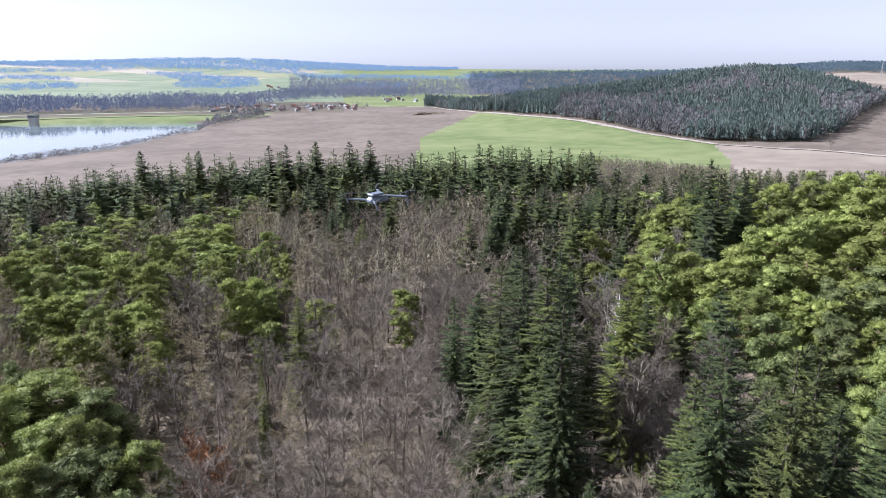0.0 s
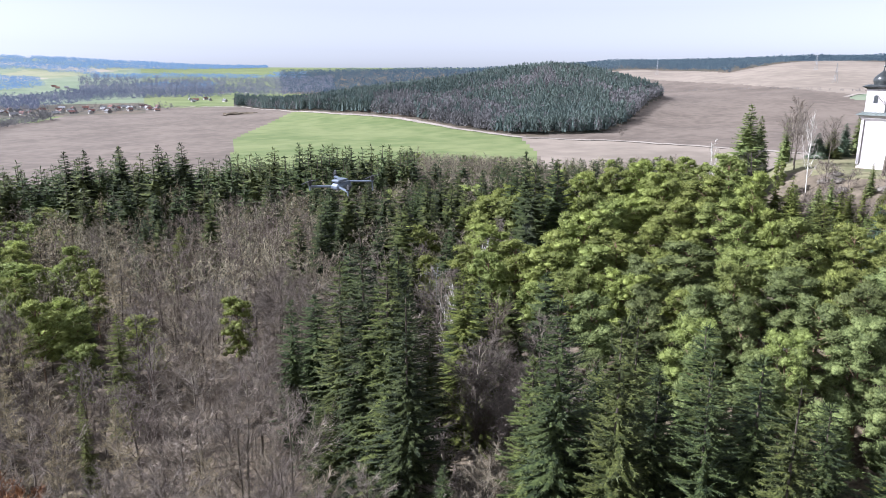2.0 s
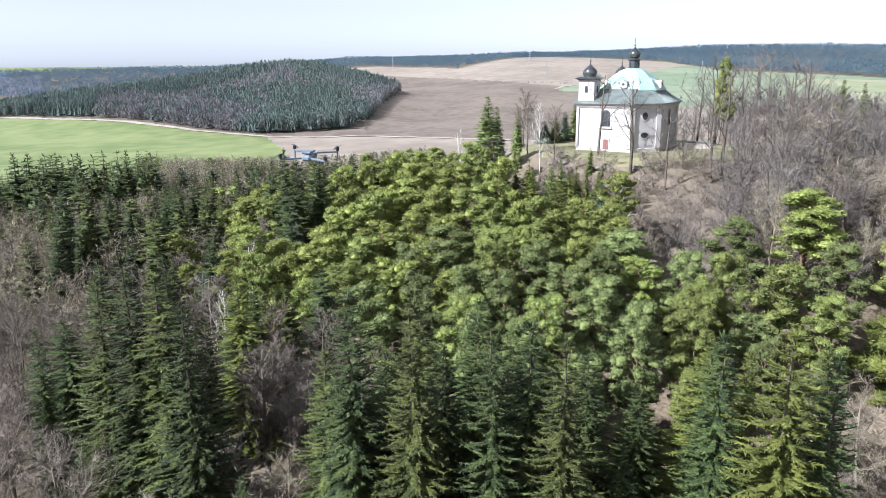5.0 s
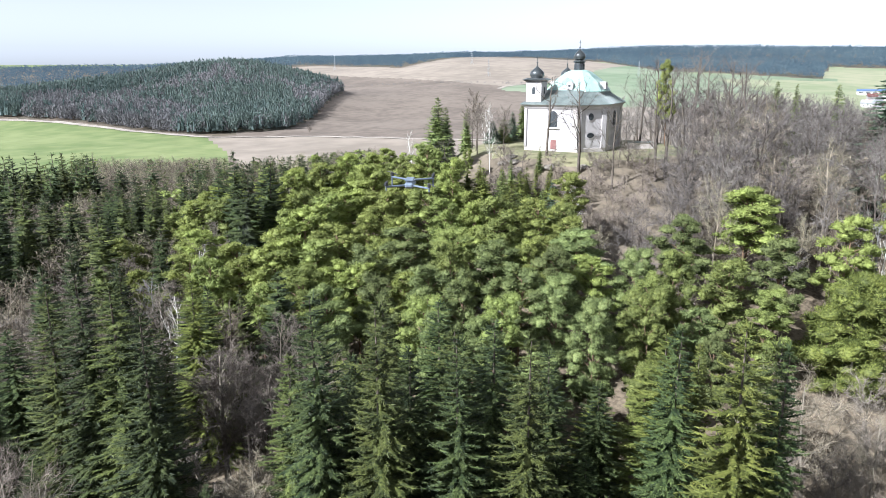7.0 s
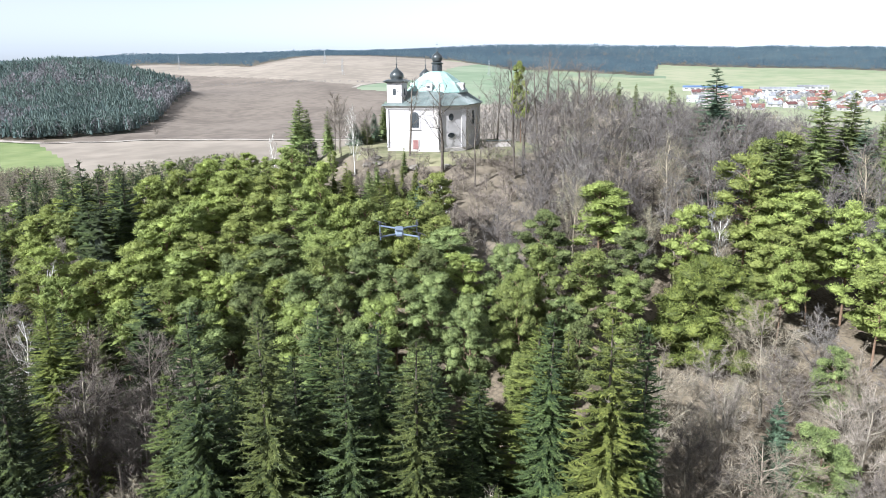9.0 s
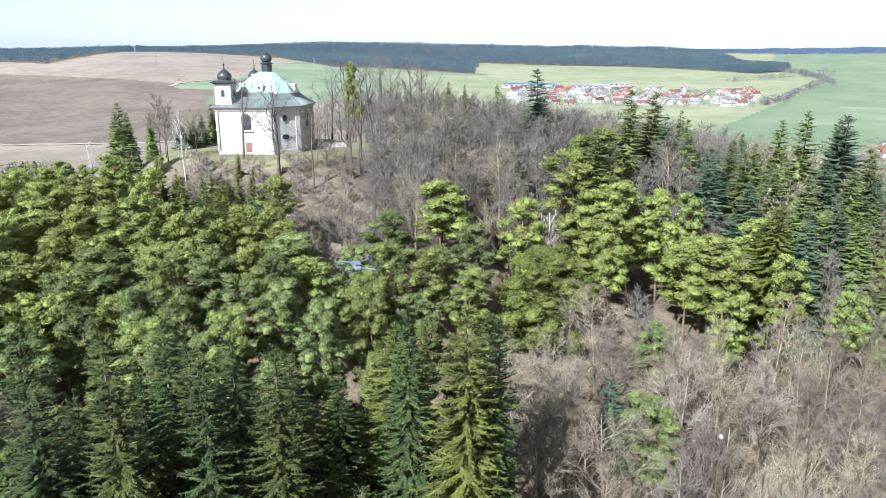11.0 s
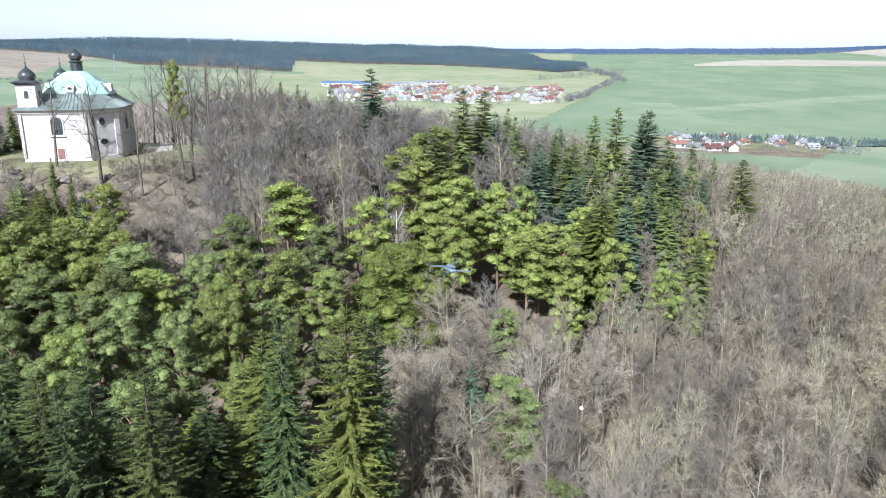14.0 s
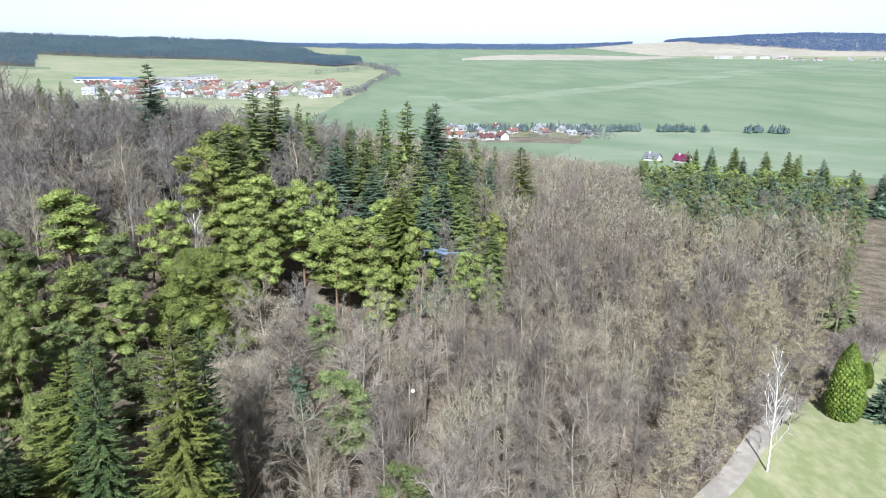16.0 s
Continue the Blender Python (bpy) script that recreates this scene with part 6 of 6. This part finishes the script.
# ---- far woods ----
def clump_wood(name, spots, mat, label, conifer, kind="stuff", leaves=20):
    """A far wood as one mesh of loose crowns: rough upright sprays, each of a few blades."""
    rng = np.random.default_rng(len(spots))
    p = np.array([(x, y) for x, y, _, _ in spots])
    z = height(p[:, 0], p[:, 1])
    h, w = np.array([q[2] for q in spots]), np.array([q[3] for q in spots])
    n = len(spots)
    t = rng.uniform(0.12, 0.97, (n, leaves))
    a = rng.uniform(0, 2 * np.pi, (n, leaves))
    if conifer:
        q = w[:, None] * (1 - t) ** 0.7 * rng.uniform(0.3, 1.15, (n, leaves)) * 0.9
        tall, wide = h[:, None] * rng.uniform(0.06, 0.13, (n, leaves)), w[:, None] * (0.14 + 0.26 * (1 - t))
    else:
        q = w[:, None] * np.sin(np.pi * (0.12 + 0.8 * t)) * rng.uniform(0.2, 1.0, (n, leaves))
        tall, wide = h[:, None] * rng.uniform(0.07, 0.17, (n, leaves)), w[:, None] * rng.uniform(0.10, 0.24, (n, leaves))
    base = np.stack([p[:, 0, None] + q * np.cos(a), p[:, 1, None] + q * np.sin(a), z[:, None] + t * h[:, None] * (0.8 if conifer else 0.85)], -1)
    b = a + np.pi / 2 + rng.normal(0, 0.7, a.shape)
    side = np.stack([np.cos(b), np.sin(b), rng.normal(0, 0.2, a.shape)], -1) * wide[..., None]
    lean = np.stack([np.cos(a), np.sin(a), np.zeros_like(a)], -1) * (wide * (-0.35 if conifer else 0.5))[..., None]
    tip = base + lean + np.stack([np.zeros_like(a), np.zeros_like(a), tall], -1)
    tri = np.stack([base - side, base + side, tip], 2).reshape(-1, 3, 3)
    soup = Soup()
    soup.tris(tri)
    if conifer:
        # a slim closed cone inside the sprays of every conifer
        k = 5
        th = np.arange(k) * 2 * np.pi / k + rng.uniform(0, 6, (n, 1))
        foot = np.stack([p[:, 0], p[:, 1], z], -1)[:, None]
        q = w[:, None] * rng.uniform(0.45, 0.8, (n, k))
        ring = foot + np.stack([q * np.cos(th), q * np.sin(th), h[:, None] * rng.uniform(0.08, 0.2, (n, k))], -1)
        tip = foot + np.stack([np.zeros((n, 1)), np.zeros((n, 1)), h[:, None] * 0.7], -1)
        one = np.array([(j, (j + 1) % k, k) for j in range(k)])
        soup.add(np.concatenate([ring, tip], 1).reshape(-1, 3), (one[None] + (np.arange(n) * (k + 1))[:, None, None]).reshape(-1, 3))
    v, f = soup.arrays()
    return tagged(new(name, mesh_from(name, v, f, M[mat])), label, "forest", kind=kind)


far_rnd = random.Random(11)
conifers, leafless = [], []
for _ in range(42000):
    az, r = far_rnd.uniform(-1.5, 31.5), far_rnd.uniform(600, 1750)
    near, far = (float(v) for v in wood_limits(az))
    if not near < r < far:
        continue
    x, y = polar(az, r)
    p = noise.noise(Vector((x * 0.005, y * 0.005, 3))) + 0.5 * noise.noise(Vector((x * 0.02, y * 0.02, 5)))
    front = r < near + 120 and az > 8
    con = p > (0.2 if front else -0.3) or (az < 9 and p > -0.3)
    con = con if far_rnd.random() < 0.86 else not con
    (conifers if con else leafless).append((x, y, far_rnd.uniform(12, 20) if con else far_rnd.uniform(11, 16), far_rnd.uniform(2.4, 3.6) if con else far_rnd.uniform(3.4, 5.0)))
clump_wood("hill_conifers", conifers[::3], "hazed_conifer", "dark conifers on the hill across the road", True, leaves=26)
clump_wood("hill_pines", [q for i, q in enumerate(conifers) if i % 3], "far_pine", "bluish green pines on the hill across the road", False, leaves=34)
clump_wood("hill_broadleaf", leafless, "hazed_bare", "leafless grey-brown trees at the foot of the wooded hill", False, leaves=30)


def far_belt(name, n, az0, az1, near, far, mat, label, conifer, h=(15, 22), w=(4, 7), leaves=12):
    out = []
    for _ in range(n):
        az = far_rnd.uniform(az0, az1)
        r0, r1 = near(az), far(az)
        if r1 > r0:
            r = r0 + (r1 - r0) * far_rnd.random()
            x, y = polar(az, r)
            s = 1 + 0.35 * noise.noise(Vector((x * 0.008, y * 0.008, 7)))
            out.append((x, y, far_rnd.uniform(*h) * s, far_rnd.uniform(*w)))
    if out:
        clump_wood(name, out, mat, label, conifer, leaves=leaves)


def between(*pairs):
    az, r = zip(*pairs)
    return lambda a: float(np.interp(a, az, r))


def ridge_near(az):
    return float(np.interp(az, *RIDGE))


far_belt("backdrop_ridge", 9000, 2, 46, ridge_near, between((5, 3600), (46, 2900)), "haze_glow_conifer", "long dark wooded ridge beyond the fields", False, (13, 18), (7, 11), 16)
far_belt("backdrop_ridge", 13000, 46, 90, ridge_near, between((46, 2900), (84, 2900), (87, 2000), (90, 1900)), "haze_glow_conifer", "long dark wooded ridge beyond the village", False, (13, 19), (6, 9), 16)
far_belt("hedge", 260, 87.5, 93, between((87.5, 1780), (90.5, 1560), (92.6, 1300), (92.61, 1290), (93, 1200)), between((87.5, 1820), (90.5, 1610), (92.6, 1340), (93, 1260)), "hazed_bare", "dark leafless hedge between two fields", False, (8, 13))
far_belt("hedge", 160, 88.5, 92.6, between((88.5, 840), (90, 900), (92.6, 1290)), between((88.5, 860), (90, 940), (92.6, 1340)), "hazed_bare", "dark leafless hedge between two fields", False, (6, 11))
far_belt("copse", 60, 86, 93, between((86, 1250), (93, 1500)), between((86, 1290), (93, 1560)), "hazed_bare", "dark copse along a field edge", False, (8, 14))
far_belt("valley_wood", 2600, -36, -3, between((-36, 1100), (-15, 1180), (-10, 1450), (-3, 1450)), between((-36, 1380), (-15, 1420), (-10, 1900), (-3, 2300)), "haze_glow_bare", "leafless valley woods behind the reservoir", False)
far_belt("valley_wood", 2600, -12, 6, between((-12, 1500), (0, 1480), (6, 1700)), between((-12, 2500), (6, 2600)), "haze_glow_bare", "hazy leafless woods along the valley", False)
far_belt("shore_wood", 700, -36, -17, lambda a: float(shore(a)[0]) - 20, lambda a: float(shore(a)[0]) - 3, "hazed_bare", "leafless bushes along the lake shore", False, (2.5, 6), (1.5, 3.5))
far_belt("shore_copse", 300, -19, -14, between((-19, 800), (-14, 960)), between((-19, 870), (-14, 1010)), "hazed_bare", "leafless trees at the end of the lake", False, (6, 12), (3, 5))
far_belt("hedge", 130, 30, 52, between((30, 1240), (42, 1090), (52, 1080)), between((30, 1243), (42, 1093), (52, 1083)), "hazed_bare", "broken hedge line across the brown fields", False, (2, 5), (1.5, 3))
far_belt("backdrop_wood", 4000, -33, 1, between((-33, 4100), (-28, 3500), (-16, 3200), (-5, 3600), (1, 4300)), between((-33, 4500), (1, 4500)), "haze_glow_far", "distant blue wooded hill on the skyline", False, (13, 18), (14, 24), 14)
far_belt("backdrop_wood", 9000, 113.5, 137, between((113.5, 4200), (116, 3700), (120, 3500), (124, 3300), (137, 3100)), between((112, 4400), (137, 4500)), "haze_glow_hill", "distant blue wooded hill on the skyline", False, (13, 18), (14, 24), 14)
far_belt("backdrop_copse", 6000, 82, 111, between((82, 3000), (92, 3000), (106, 3500), (111, 4000)), between((82, 3600), (96, 4100), (106, 4200), (111, 4050)), "haze_glow_hill", "distant woods on the skyline", False, (11, 16), (9, 15), 14)

for az0, az1, n in ((104.5, 106.5, 26), (107, 108.6, 20), (109.3, 112, 60), (113.2, 116, 70), (116.5, 117, 6), (119.5, 120.8, 22), (121.2, 122.6, 22), (98, 103.5, 60), (105, 109, 40)):
    far_belt("field_copse", n, az0, az1, between((98, 500), (109, 512), (123, 545)), between((98, 520), (109, 524), (123, 556)), "hazed_conifer", "short row of dark conifers between two fields", True, (4, 7.5), (1.6, 2.6), 20)
far_belt("village_trees", 520, 70, 88, between((70, 820), (88, 810)), between((70, 1090), (88, 1060)), "hazed_bare", "leafless garden trees among the village houses", False, (5, 10), (2.5, 4.5))
far_belt("village_trees", 260, 95, 110, between((95, 440), (110, 460)), between((95, 545), (110, 530)), "hazed_bare", "leafless garden trees among the houses", False, (3, 7), (1.8, 3.2))
far_belt("village_trees", 200, -19, -6, between((-19, 1070), (-6, 1080)), between((-19, 1240), (-6, 1240)), "hazed_bare", "leafless garden trees among the village houses", False, (5, 10), (2.5, 4.5))


def patchy(name, n, az0, az1, r0, r1, mat, label, seed, cut=0.12):
    """Scattered far woods, thick where slow noise runs high."""
    out = []
    for _ in range(n):
        az, r = far_rnd.uniform(az0, az1), far_rnd.uniform(r0, r1)
        x, y = polar(az, r)
        if noise.noise(Vector((x * 0.0035, y * 0.0022, seed))) > cut:
            out.append((x, y, far_rnd.uniform(8, 13), far_rnd.uniform(9, 16)))
    clump_wood(name, out, mat, label, False, leaves=14)


patchy("backdrop_valley", 6500, -34, 4, 1900, 3400, "haze_glow_far", "hazy blue woods scattered along the far valley", 2.0)
cluster(40, -14, 0, 1700, 2300, 30, 0.7)
